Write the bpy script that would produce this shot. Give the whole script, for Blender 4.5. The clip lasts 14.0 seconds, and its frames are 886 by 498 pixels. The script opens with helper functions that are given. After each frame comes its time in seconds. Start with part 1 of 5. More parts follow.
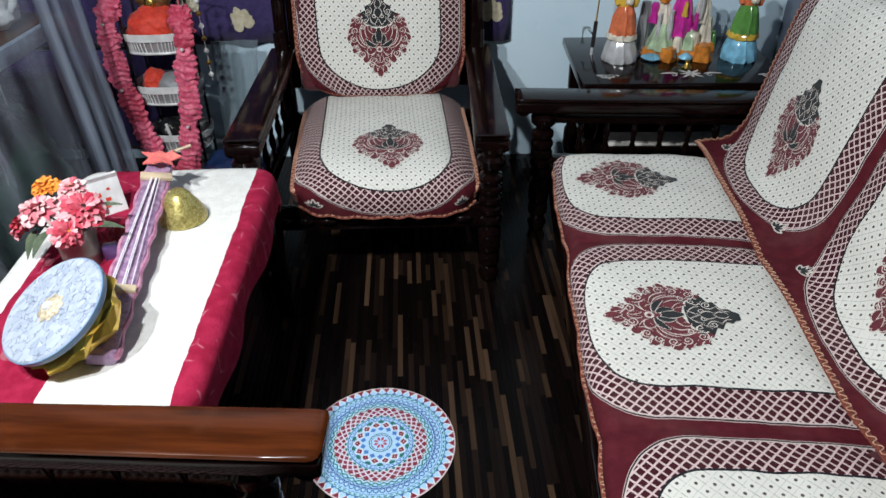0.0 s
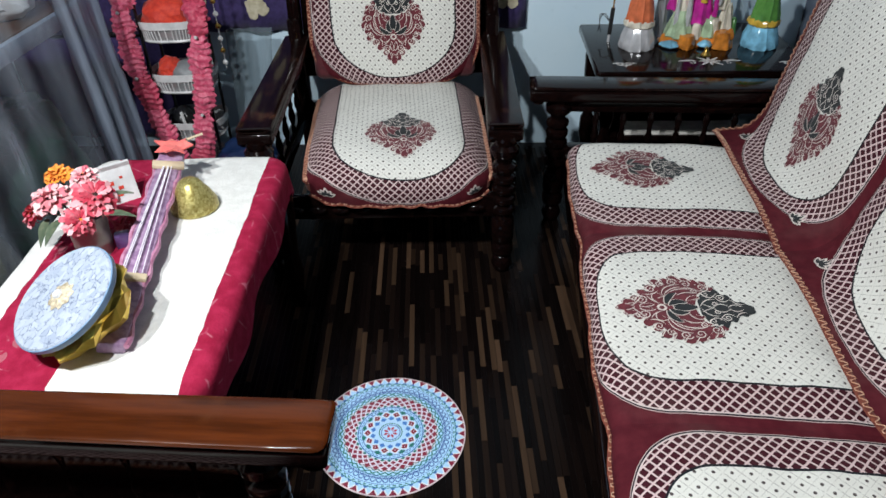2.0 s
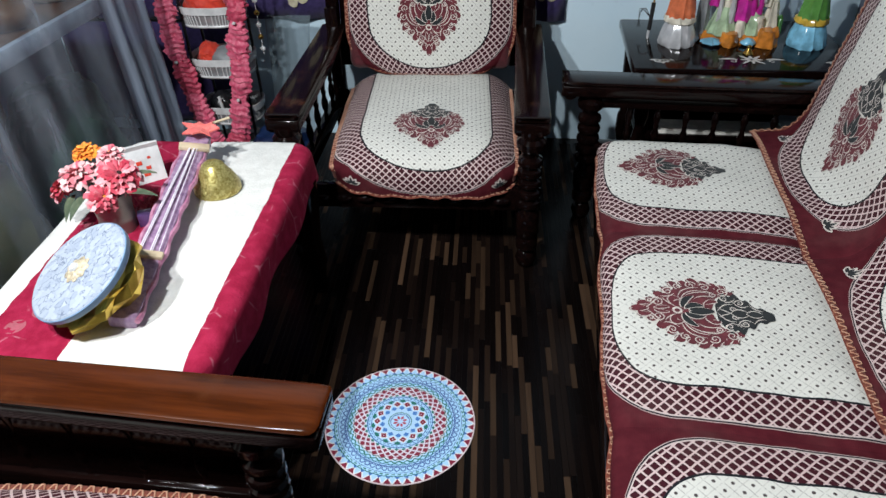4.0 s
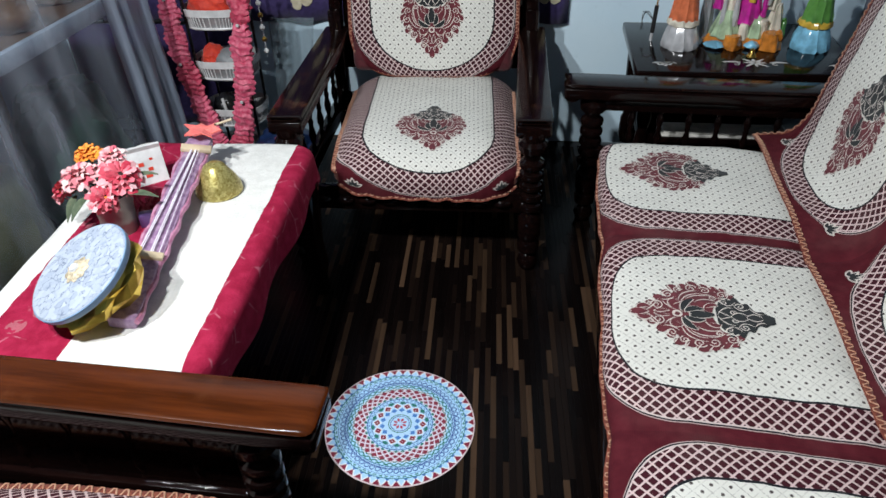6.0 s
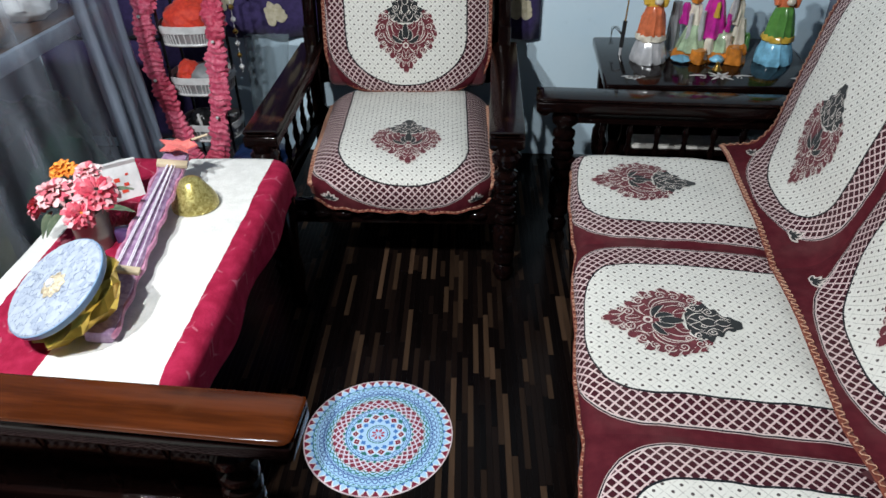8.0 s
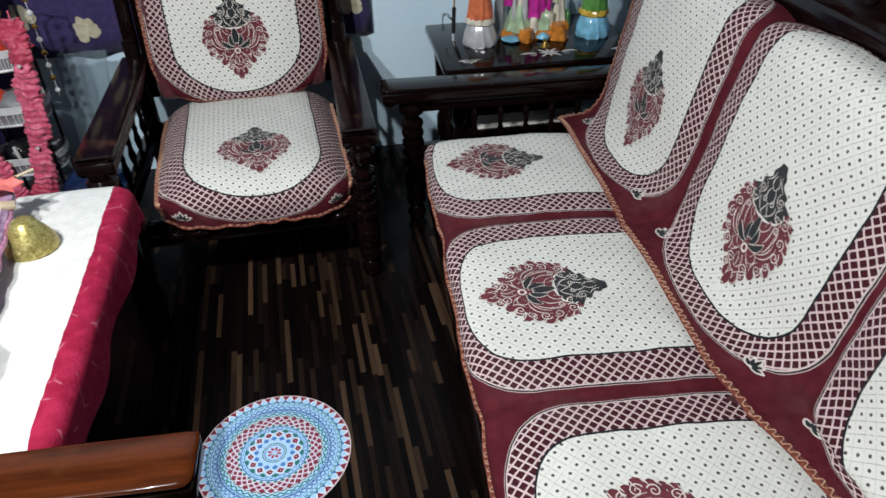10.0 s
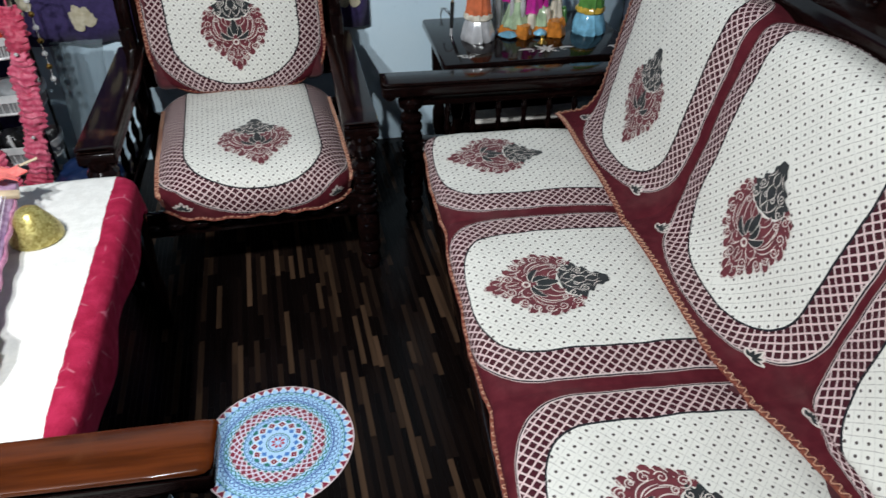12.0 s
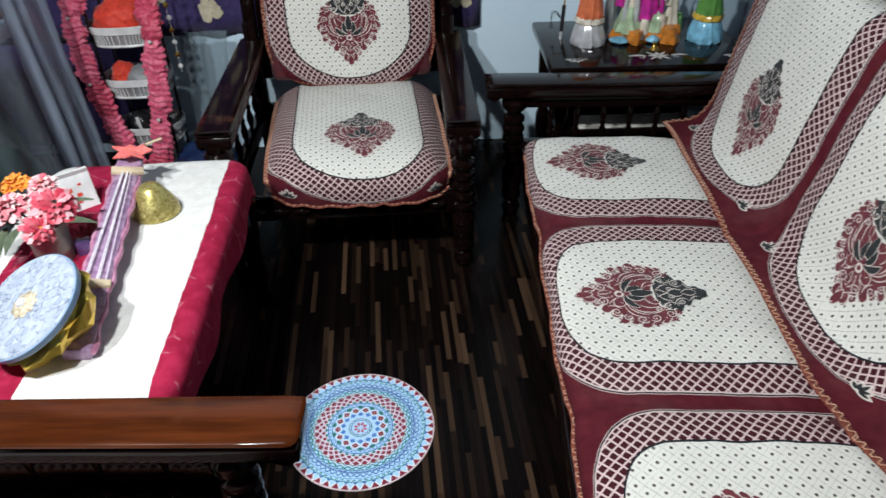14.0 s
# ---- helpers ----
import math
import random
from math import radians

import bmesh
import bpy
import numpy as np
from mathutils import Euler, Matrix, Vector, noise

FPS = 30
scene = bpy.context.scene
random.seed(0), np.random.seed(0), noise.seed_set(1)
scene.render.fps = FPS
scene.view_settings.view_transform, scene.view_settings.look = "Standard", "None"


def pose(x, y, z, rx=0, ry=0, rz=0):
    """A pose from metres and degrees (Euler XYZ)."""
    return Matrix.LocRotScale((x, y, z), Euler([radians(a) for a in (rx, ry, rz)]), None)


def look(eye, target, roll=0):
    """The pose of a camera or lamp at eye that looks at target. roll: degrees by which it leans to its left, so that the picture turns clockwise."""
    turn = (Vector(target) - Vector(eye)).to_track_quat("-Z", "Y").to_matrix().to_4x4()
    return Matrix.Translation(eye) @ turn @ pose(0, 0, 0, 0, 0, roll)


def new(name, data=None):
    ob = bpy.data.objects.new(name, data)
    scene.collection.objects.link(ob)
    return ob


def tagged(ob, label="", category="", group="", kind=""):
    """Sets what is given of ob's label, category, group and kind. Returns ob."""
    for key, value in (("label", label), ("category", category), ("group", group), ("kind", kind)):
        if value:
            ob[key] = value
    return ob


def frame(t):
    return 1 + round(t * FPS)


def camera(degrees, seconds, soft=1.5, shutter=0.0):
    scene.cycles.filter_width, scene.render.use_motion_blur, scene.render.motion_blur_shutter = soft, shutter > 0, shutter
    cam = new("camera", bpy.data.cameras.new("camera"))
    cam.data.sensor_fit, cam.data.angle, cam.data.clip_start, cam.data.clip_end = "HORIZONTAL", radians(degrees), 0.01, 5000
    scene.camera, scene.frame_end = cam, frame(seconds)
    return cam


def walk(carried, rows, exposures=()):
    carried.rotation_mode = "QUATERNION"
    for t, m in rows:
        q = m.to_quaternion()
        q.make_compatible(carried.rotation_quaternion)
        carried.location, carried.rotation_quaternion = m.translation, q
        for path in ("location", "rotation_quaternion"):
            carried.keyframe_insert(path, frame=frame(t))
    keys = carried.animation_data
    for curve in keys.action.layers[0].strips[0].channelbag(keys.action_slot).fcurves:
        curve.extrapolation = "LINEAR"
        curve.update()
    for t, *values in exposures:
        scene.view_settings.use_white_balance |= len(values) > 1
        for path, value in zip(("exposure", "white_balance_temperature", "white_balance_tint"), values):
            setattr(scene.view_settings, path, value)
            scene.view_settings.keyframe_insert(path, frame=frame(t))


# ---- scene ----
cam = camera(64.5, 14.0, shutter=0.9)
PATH = [
    (0, (0.101, -0.017, 1.408), (-0.005, 1.631, 0.28), -0.9),
    (0.5, (0.097, -0.025, 1.407), (-0.019, 1.614, 0.267), -0.7),
    (1, (0.106, -0.031, 1.414), (-0.028, 1.613, 0.283), -0.9),
    (1.5, (0.113, -0.012, 1.41), (-0.034, 1.629, 0.276), -1.5),
    (2, (0.117, -0.003, 1.405), (-0.039, 1.622, 0.25), -1.6),
    (2.5, (0.143, 0.01, 1.395), (-0.076, 1.62, 0.229), -1.7),
    (5, (0.196, 0.008, 1.393), (-0.106, 1.605, 0.228), -2.1),
    (5.5, (0.199, 0.008, 1.393), (-0.115, 1.602, 0.226), -2.4),
    (6, (0.203, 0.01, 1.392), (-0.1, 1.612, 0.233), -1.9),
    (6.5, (0.209, 0.006, 1.391), (-0.064, 1.623, 0.246), -1.9),
    (7, (0.211, -0.001, 1.397), (-0.039, 1.626, 0.261), -1.6),
    (7.5, (0.209, -0.007, 1.398), (-0.043, 1.621, 0.263), -1.0),
    (8, (0.214, -0.014, 1.401), (-0.031, 1.62, 0.273), -1.4),
    (8.5, (0.227, -0.014, 1.403), (0.03, 1.64, 0.297), -1.5),
    (9, (0.226, -0.014, 1.411), (0.19, 1.668, 0.329), -1.8),
    (9.2, (0.218, -0.012, 1.409), (0.239, 1.653, 0.3), -2.1),
    (11.3, (0.134, -0.014, 1.423), (0.384, 1.589, 0.254), -0.0),
    (11.5, (0.127, -0.021, 1.421), (0.377, 1.589, 0.261), 0.4),
    (12, (0.122, -0.025, 1.423), (0.333, 1.583, 0.253), -0.3),
    (12.5, (0.116, -0.033, 1.424), (0.252, 1.579, 0.249), -1.2),
    (13, (0.112, -0.04, 1.422), (0.17, 1.579, 0.249), -1.1),
    (13.5, (0.115, -0.039, 1.425), (0.129, 1.589, 0.264), -0.7),
    (14, (0.119, -0.036, 1.42), (0.069, 1.592, 0.259), -1.4),
]
walk(cam, [(t, look(eye, target, roll)) for t, eye, target, roll in PATH])

# ---- light ----
world = bpy.data.worlds.new("room_dark")
scene.world = world
world.use_nodes = True
world.node_tree.nodes["Background"].inputs[0].default_value = (0.5, 0.6, 0.8, 1)
world.node_tree.nodes["Background"].inputs[1].default_value = 0.0


def lamp(name, m, size, watts, colour):
    data = bpy.data.lights.new(name, "AREA")
    data.shape, data.size, data.energy, data.color = "DISK", size, watts, colour
    ob = new(name, data)
    ob.matrix_basis = m
    return ob


lamp("side_bulb_light", look((-0.92, 0.25, 2.2), (-0.1, 1.6, 0.3)), 0.08, 35, (0.935, 0.98, 1.0))
lamp("ceiling_bulb_light", look((-0.55, 0.18, 2.2), (0.1, 1.6, 0.3)), 0.08, 35, (0.935, 0.98, 1.0))
scene.view_settings.exposure = 0.0


# ---- materials ----
class V:
    """A number socket in a node tree, for arithmetic in materials."""

    def __init__(self, nt, s):
        self.nt, self.s = nt, s

    def op(self, kind, *others):
        n = self.nt.nodes.new("ShaderNodeMath")
        n.operation = kind
        for i, o in enumerate((self, *others)):
            if isinstance(o, V):
                self.nt.links.new(o.s, n.inputs[i])
            else:
                n.inputs[i].default_value = o
        return V(self.nt, n.outputs[0])

    def __add__(self, o): return self.op("ADD", o)
    def __sub__(self, o): return self.op("SUBTRACT", o)
    def __mul__(self, o): return self.op("MULTIPLY", o)
    def __truediv__(self, o): return self.op("DIVIDE", o)
    def __pow__(self, o): return self.op("POWER", o)
    def gt(self, o): return self.op("GREATER_THAN", o)
    def lt(self, o): return self.op("LESS_THAN", o)
    def abs(self): return self.op("ABSOLUTE")
    def frac(self): return self.op("FRACT")
    def max(self, o): return self.op("MAXIMUM", o)
    def min(self, o): return self.op("MINIMUM", o)
    def inv(self): return (self * -1.0) + 1.0
    def within(self, a, b): return self.gt(a) * self.lt(b)

    def soft(self, a, b):
        n = self.nt.nodes.new("ShaderNodeMapRange")
        n.interpolation_type = "SMOOTHSTEP"
        self.nt.links.new(self.s, n.inputs[0])
        n.inputs[1].default_value, n.inputs[2].default_value = a, b
        return V(self.nt, n.outputs[0])


class Mat:
    """A principled material and short ways to feed it."""

    def __init__(self, name, colour=(0.5, 0.5, 0.5), rough=0.5, metal=0.0):
        self.m = bpy.data.materials.new(name)
        self.m.use_nodes = True
        self.nt = self.m.node_tree
        self.p = self.nt.nodes["Principled BSDF"]
        self.p.inputs["Base Color"].default_value = (*colour, 1)
        self.p.inputs["Roughness"].default_value = rough
        self.p.inputs["Metallic"].default_value = metal

    def set(self, **values):
        for k, v in values.items():
            self.p.inputs[k.replace("_", " ")].default_value = v
        return self

    def coords(self, kind):
        tc = self.nt.nodes.new("ShaderNodeTexCoord")
        return tc.outputs[kind]

    def xyz(self, socket):
        n = self.nt.nodes.new("ShaderNodeSeparateXYZ")
        self.nt.links.new(socket, n.inputs[0])
        return [V(self.nt, n.outputs[i]) for i in range(3)]

    def noise(self, scale, detail=4.0, socket=None, stretch=None, rough=0.55):
        n = self.nt.nodes.new("ShaderNodeTexNoise")
        n.inputs["Scale"].default_value, n.inputs["Detail"].default_value, n.inputs["Roughness"].default_value = scale, detail, rough
        socket = socket or self.coords("Object")
        if stretch:
            mp = self.nt.nodes.new("ShaderNodeMapping")
            mp.inputs["Scale"].default_value = stretch
            self.nt.links.new(socket, mp.inputs[0])
            socket = mp.outputs[0]
        self.nt.links.new(socket, n.inputs["Vector"])
        return V(self.nt, n.outputs["Fac"])

    def voronoi(self, scale, feature="F1", out="Distance", socket=None):
        n = self.nt.nodes.new("ShaderNodeTexVoronoi")
        n.feature = feature
        n.inputs["Scale"].default_value = scale
        self.nt.links.new(socket or self.coords("Object"), n.inputs["Vector"])
        return V(self.nt, n.outputs[out])

    def random(self):
        n = self.nt.nodes.new("ShaderNodeObjectInfo")
        return V(self.nt, n.outputs["Random"])

    def island(self):
        n = self.nt.nodes.new("ShaderNodeNewGeometry")
        return V(self.nt, n.outputs["Random Per Island"])

    def mix(self, fac, a, b):
        n = self.nt.nodes.new("ShaderNodeMix")
        n.data_type = "RGBA"
        self.nt.links.new(fac.s, n.inputs[0])
        for i, c in ((6, a), (7, b)):
            if isinstance(c, tuple):
                n.inputs[i].default_value = (*c, 1)
            else:
                self.nt.links.new(c, n.inputs[i])
        return n.outputs[2]

    def colour(self, socket):
        self.nt.links.new(socket, self.p.inputs["Base Color"])
        return self

    def rough(self, v):
        self.nt.links.new(v.s, self.p.inputs["Roughness"])
        return self

    def bump(self, v, strength=0.3, distance=0.002):
        b = self.nt.nodes.new("ShaderNodeBump")
        b.inputs["Strength"].default_value, b.inputs["Distance"].default_value = strength, distance
        self.nt.links.new(v.s, b.inputs["Height"])
        self.nt.links.new(b.outputs[0], self.p.inputs["Normal"])
        return self


def cloth_of(name, colour, other, rough=0.85, scale=60.0):
    m = Mat(name, colour, rough)
    n = m.noise(scale, 5)
    m.colour(m.mix(n.soft(0.35, 0.65), colour, other)).bump(m.noise(420, 2), 0.35, 0.0012)
    m.set(Sheen_Weight=0.15)
    return m.m


def plain(name, colour, rough=0.4, metal=0.0, vary=0.15, scale=25.0, bump=0.1):
    m = Mat(name, colour, rough, metal)
    dark = tuple(c * (1 - vary) for c in colour)
    lite = tuple(min(1.0, c * (1 + vary)) for c in colour)
    n = m.noise(scale, 5)
    m.colour(m.mix(n.soft(0.3, 0.7), dark, lite)).bump(m.noise(scale * 8, 3), bump, 0.001)
    m.rough(m.noise(scale * 2, 3) * 0.25 + (rough - 0.12))
    return m.m


def wood(name, dark, lite, rough, worn=None, axis=1):
    m = Mat(name, dark, rough)
    stretch = [1, 1, 1]
    stretch[axis] = 0.08
    grain = m.noise(55, 6, stretch=tuple(stretch))
    c = m.mix(grain.soft(0.35, 0.7), dark, lite)
    if worn:
        c = m.mix(m.noise(9, 5).soft(0.56, 0.72), c, worn)
    m.colour(c).rough(m.noise(14, 5).soft(0.25, 0.8) * 0.10 + (rough - 0.04))
    m.bump(grain, 0.06, 0.0006)
    m.set(Coat_Weight=0.14, Coat_Roughness=0.04, Specular_IOR_Level=0.16)
    return m.m


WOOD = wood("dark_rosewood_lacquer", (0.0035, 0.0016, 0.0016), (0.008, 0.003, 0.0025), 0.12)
WOOD_ARM = wood("worn_rosewood_lacquer", (0.005, 0.002, 0.002), (0.012, 0.005, 0.0035), 0.16, worn=(0.05, 0.02, 0.011))
WOOD_RED = wood("red_brown_lacquer", (0.040, 0.0092, 0.0022), (0.082, 0.0185, 0.0045), 0.20, worn=(0.075, 0.021, 0.007), axis=1)
WOOD_RED.node_tree.nodes["Principled BSDF"].inputs["Specular IOR Level"].default_value = 0.2
WOOD_RED.node_tree.nodes["Principled BSDF"].inputs["Coat Weight"].default_value = 0.12

MAROON, CREAM, INK = (0.07, 0.005, 0.011), (0.74, 0.73, 0.68), (0.012, 0.014, 0.018)


def jacquard(name, deep, half=0.22, outer=1.365, power=2.5, start=0.08, motif=0.27, top=None):
    """The woven sofa cover: a cream field with dots, a lattice border, a double outline and maroon ground. UV in metres."""
    m = Mat(name, MAROON, 0.85)
    u, v, _ = m.xyz(m.coords("UV"))
    u = u + (m.noise(14, 2) - 0.5) * 0.007
    v = v + (m.noise(11, 2) - 0.5) * 0.007
    au = u.abs() / half
    av = ((v * -1.0) + (start + deep)).max(0.0) / deep
    if top:
        av = av.max((v - (top - 0.09)).max(0.0) / 0.09)
    r = (au ** power + av ** power) ** (1.0 / power)
    # cream field: rows of fine slanted lines with a dot in each mesh, left plain round the motif
    p, q = (u + v) / 0.031, (u - v) / 0.031
    fp, fq = (p.frac() - 0.5).abs(), (q.frac() - 0.5).abs()
    broken = m.noise(190, 2).soft(0.3, 0.55)
    line = (fp.gt(0.462) * broken).max(fq.gt(0.468) * broken * 0.55)
    dot = (fp * fp + fq * fq).lt(0.021)
    calm = (u.abs() / 0.112 + (v - motif).abs() / 0.178).soft(0.92, 1.0)
    field = m.mix(line * 0.75 * calm, CREAM, (0.30, 0.28, 0.27))
    field = m.mix(dot * calm, field, (0.055, 0.040, 0.045))
    weave = m.noise(900, 2)
    rib = ((v / 0.0042).frac() - 0.5).abs() * 2.0
    field = m.mix(weave.soft(0.3, 0.8) * 0.16 + rib * 0.06, field, (0.50, 0.46, 0.40))
    # lattice border
    lp, lq = ((u + v) / 0.0235).frac(), ((u - v) / 0.0235).frac()
    thread = (lp - 0.5).abs().gt(0.385).max((lq - 0.5).abs().gt(0.385))
    border = m.mix(thread, (0.048, 0.007, 0.013), (0.62, 0.48, 0.47))
    ground = m.mix(m.noise(35, 4).soft(0.3, 0.75), MAROON, (0.10, 0.011, 0.018))
    c = m.mix(r.gt(1.0), field, border)
    c = m.mix(r.within(1.0, 1.024), c, INK)
    c = m.mix(r.within(outer - 0.040, outer - 0.022), c, (0.6, 0.5, 0.48))
    c = m.mix(r.within(outer - 0.024, outer - 0.006), c, INK)
    c = m.mix(r.within(outer - 0.008, outer), c, (0.5, 0.38, 0.37))
    c = m.mix(r.gt(outer), c, ground)
    c = m.mix(m.noise(6, 4).soft(0.45, 0.85) * 0.10, c, (0.34, 0.28, 0.24))
    m.colour(c)
    m.bump(weave * 0.5 + line * 0.25 + thread * 0.4 + rib * 0.25, 0.4, 0.0014)
    m.set(Specular_IOR_Level=0.2)
    return m.m


JACQUARD_SEAT = jacquard("jacquard_sofa_seat", 0.135, 0.214, 1.385, 2.7, motif=0.268)
JACQUARD_BACK = jacquard("jacquard_sofa_back", 0.155, 0.228, 1.36, 2.35, motif=0.27, top=0.70)
JACQUARD_CHAIR = jacquard("jacquard_chair_seat", 0.20, 0.207, 1.43, 2.3, 0.074, motif=0.306)
JACQUARD_CHAIR_BACK = jacquard("jacquard_chair_back", 0.19, 0.22, 1.365, 2.3, motif=0.272)
MOTIF_RED = cloth_of("maroon_woven_motif", (0.10, 0.010, 0.018), (0.15, 0.02, 0.03))
MOTIF_INK = cloth_of("black_green_woven_motif", (0.005, 0.008, 0.010), (0.012, 0.016, 0.018))
MOTIF_PALE = cloth_of("pale_woven_motif", (0.6, 0.52, 0.48), (0.72, 0.66, 0.6))
CUSHION = cloth_of("maroon_cushion_cloth", (0.06, 0.006, 0.01), (0.09, 0.01, 0.016))
BRAID = cloth_of("rust_braid", (0.12, 0.022, 0.014), (0.21, 0.05, 0.024), scale=140)
BRAID_PALE = cloth_of("pale_braid_stitch", (0.46, 0.20, 0.12), (0.62, 0.38, 0.26), scale=140)


def paint(name, colour, other, scale=3.0, bump=0.25):
    m = Mat(name, colour, 0.7)
    c = m.mix(m.noise(scale, 6).soft(0.3, 0.75), colour, other)
    c = m.mix(m.noise(scale * 9, 5).soft(0.58, 0.8) * 0.35, c, tuple(x * 0.8 for x in colour))
    m.colour(c).bump(m.noise(45, 6), bump, 0.004)
    return m.m


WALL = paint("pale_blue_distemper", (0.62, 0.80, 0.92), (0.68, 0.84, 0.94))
# Made darker than a real wall, so that less light bounces round.
WALL_LOW_BOUNCE = paint("low_bounce_grey_blue", (0.13, 0.16, 0.21), (0.17, 0.20, 0.26))
# Dark grey for the unseen ceiling, which keeps bounced light low.
CEILING = paint("low_bounce_dark_grey", (0.16, 0.17, 0.18), (0.2, 0.21, 0.22))


def strip_floor():
    m = Mat("dark_strip_vinyl", (0.03, 0.02, 0.015), 0.35)
    rnd = m.random()
    tone = m.nt.nodes.new("ShaderNodeValToRGB")
    tone.color_ramp.interpolation = "LINEAR"
    e = tone.color_ramp.elements
    e[0].position, e[0].color = 0.0, (0.0022, 0.0014, 0.0013, 1)
    e[1].position, e[1].color = 1.0, (0.076, 0.043, 0.026, 1)
    for pos, col in ((0.5, (0.0042, 0.0025, 0.0022)), (0.72, (0.0095, 0.0055, 0.0042)), (0.85, (0.021, 0.0118, 0.0075)), (0.94, (0.047, 0.027, 0.016))):
        el = e.new(pos)
        el.color = (*col, 1)
    m.nt.links.new(((rnd + m.island()) .frac()).s, tone.inputs[0])
    grain = m.noise(70, 6, stretch=(1, 0.06, 1))
    c = m.mix(grain.soft(0.35, 0.8) * 0.55, tone.outputs[0], (0.005, 0.003, 0.003))
    m.colour(c).rough(m.noise(5, 5).soft(0.3, 0.8) * 0.16 + 0.16)
    m.bump(grain, 0.05, 0.0006)
    m.set(Specular_IOR_Level=0.06)
    return m.m


FLOOR = strip_floor()
JOINT = plain("floor_joint", (0.006, 0.004, 0.004), 0.5)


def mandala():
    m = Mat("printed_mandala_vinyl", (0.4, 0.6, 0.85), 0.35)
    x, y, _ = m.xyz(m.coords("Object"))
    r = ((x * x + y * y) ** 0.5) / 0.19
    a = x.op("ARCTAN2", y) / (2 * math.pi) + 0.5
    SKY, NAVY, RED, GREEN, WHITE = (0.41, 0.67, 0.93), (0.03, 0.09, 0.34), (0.22, 0.012, 0.04), (0.01, 0.16, 0.13), (0.78, 0.80, 0.84)
    c = m.mix(m.noise(300, 2).soft(0.3, 0.7) * 0.2, SKY, (0.55, 0.80, 0.92))

    def tooth(n, phase=0.0):
        return ((a * n + phase).frac() - 0.5).abs() * 2.0

    def ring(lo, hi, col):
        nonlocal c
        c = m.mix(r.within(lo, hi), c, col)

    def patch(mask, col):
        nonlocal c
        c = m.mix(mask, c, col)

    # outer triangles
    t48 = tooth(48)
    patch(r.within(0.885, 0.985) * ((r - 0.885) / 0.1 - t48).gt(0.0), RED)
    patch(r.within(0.875, 0.985) * ((r - 0.885) / 0.1 - t48).abs().lt(0.17), WHITE)
    patch(r.within(0.868, 0.93) * ((r - 0.868) / 0.075 + t48).lt(0.62), (0.05, 0.16, 0.5))
    ring(0.982, 1.1, (0.75, 0.62, 0.64))
    patch((r - 0.862 - tooth(96) * 0.012).abs().lt(0.006), GREEN)
    patch((r - 0.722 - tooth(60, 0.5) * 0.02).abs().lt(0.006), NAVY)
    patch((r - 0.672 - tooth(40, 0.5) * 0.03).abs().lt(0.007), (0.01, 0.22, 0.2))
    # dashed ring and loops
    patch(r.within(0.835, 0.85) * tooth(70).gt(0.45), GREEN)
    t60 = tooth(60)
    loop = ((r - 0.755) / 0.045) ** 2.0 + (t60 * 1.05) ** 2.0
    patch(loop.within(0.42, 0.95), NAVY)
    ring(0.815, 0.822, NAVY)
    ring(0.695, 0.704, NAVY)
    # wavy green ring and red lattice
    t40 = tooth(40)
    wave = r - t40 * 0.035
    patch(wave.within(0.63, 0.65), GREEN)
    ring(0.45, 0.632, (0.72, 0.68, 0.76))
    patch((r - 0.6 - tooth(40) * 0.03).abs().lt(0.008) * r.gt(0.6), GREEN)
    t32, s32 = tooth(32), tooth(32, 0.5)
    patch(((r - 0.585).abs() / 0.045 + t32).lt(0.8) * r.gt(0.5), RED)
    patch(((r - 0.54).abs() / 0.04 + s32).lt(0.72), RED)
    patch(((r - 0.495).abs() / 0.04 + t32).lt(0.72), RED)
    patch(((r - 0.46).abs() / 0.03 + s32).lt(0.7), GREEN)
    # navy ring and inner flower
    ring(0.40, 0.44, SKY)
    ring(0.425, 0.438, NAVY)
    patch(r.within(0.40, 0.41) * tooth(44).gt(0.4), NAVY)
    ring(0.0, 0.385, (0.46, 0.68, 0.92))
    ring(0.375, 0.385, NAVY)
    t14, s14 = tooth(14), tooth(14, 0.5)
    patch(((r - 0.36).abs() / 0.05 + s14).lt(0.62), GREEN)
    patch(((r - 0.305).abs() / 0.06 + t14).lt(0.98), WHITE)
    patch(((r - 0.305).abs() / 0.06 + t14).lt(0.72), RED)
    patch(((r - 0.305).abs() / 0.06 + t14).lt(0.14), WHITE)
    patch(((r - 0.235).abs() / 0.045 + s14).lt(0.8), (0.06, 0.2, 0.55))
    ring(0.145, 0.157, GREEN)
    ring(0.12, 0.13, NAVY)
    t8 = tooth(8)
    patch(((r - 0.06).abs() / 0.05 + t8).lt(0.8), (0.45, 0.03, 0.07))
    m.colour(c)
    m.set(Roughness=0.38)
    return m.m


MANDALA = mandala()


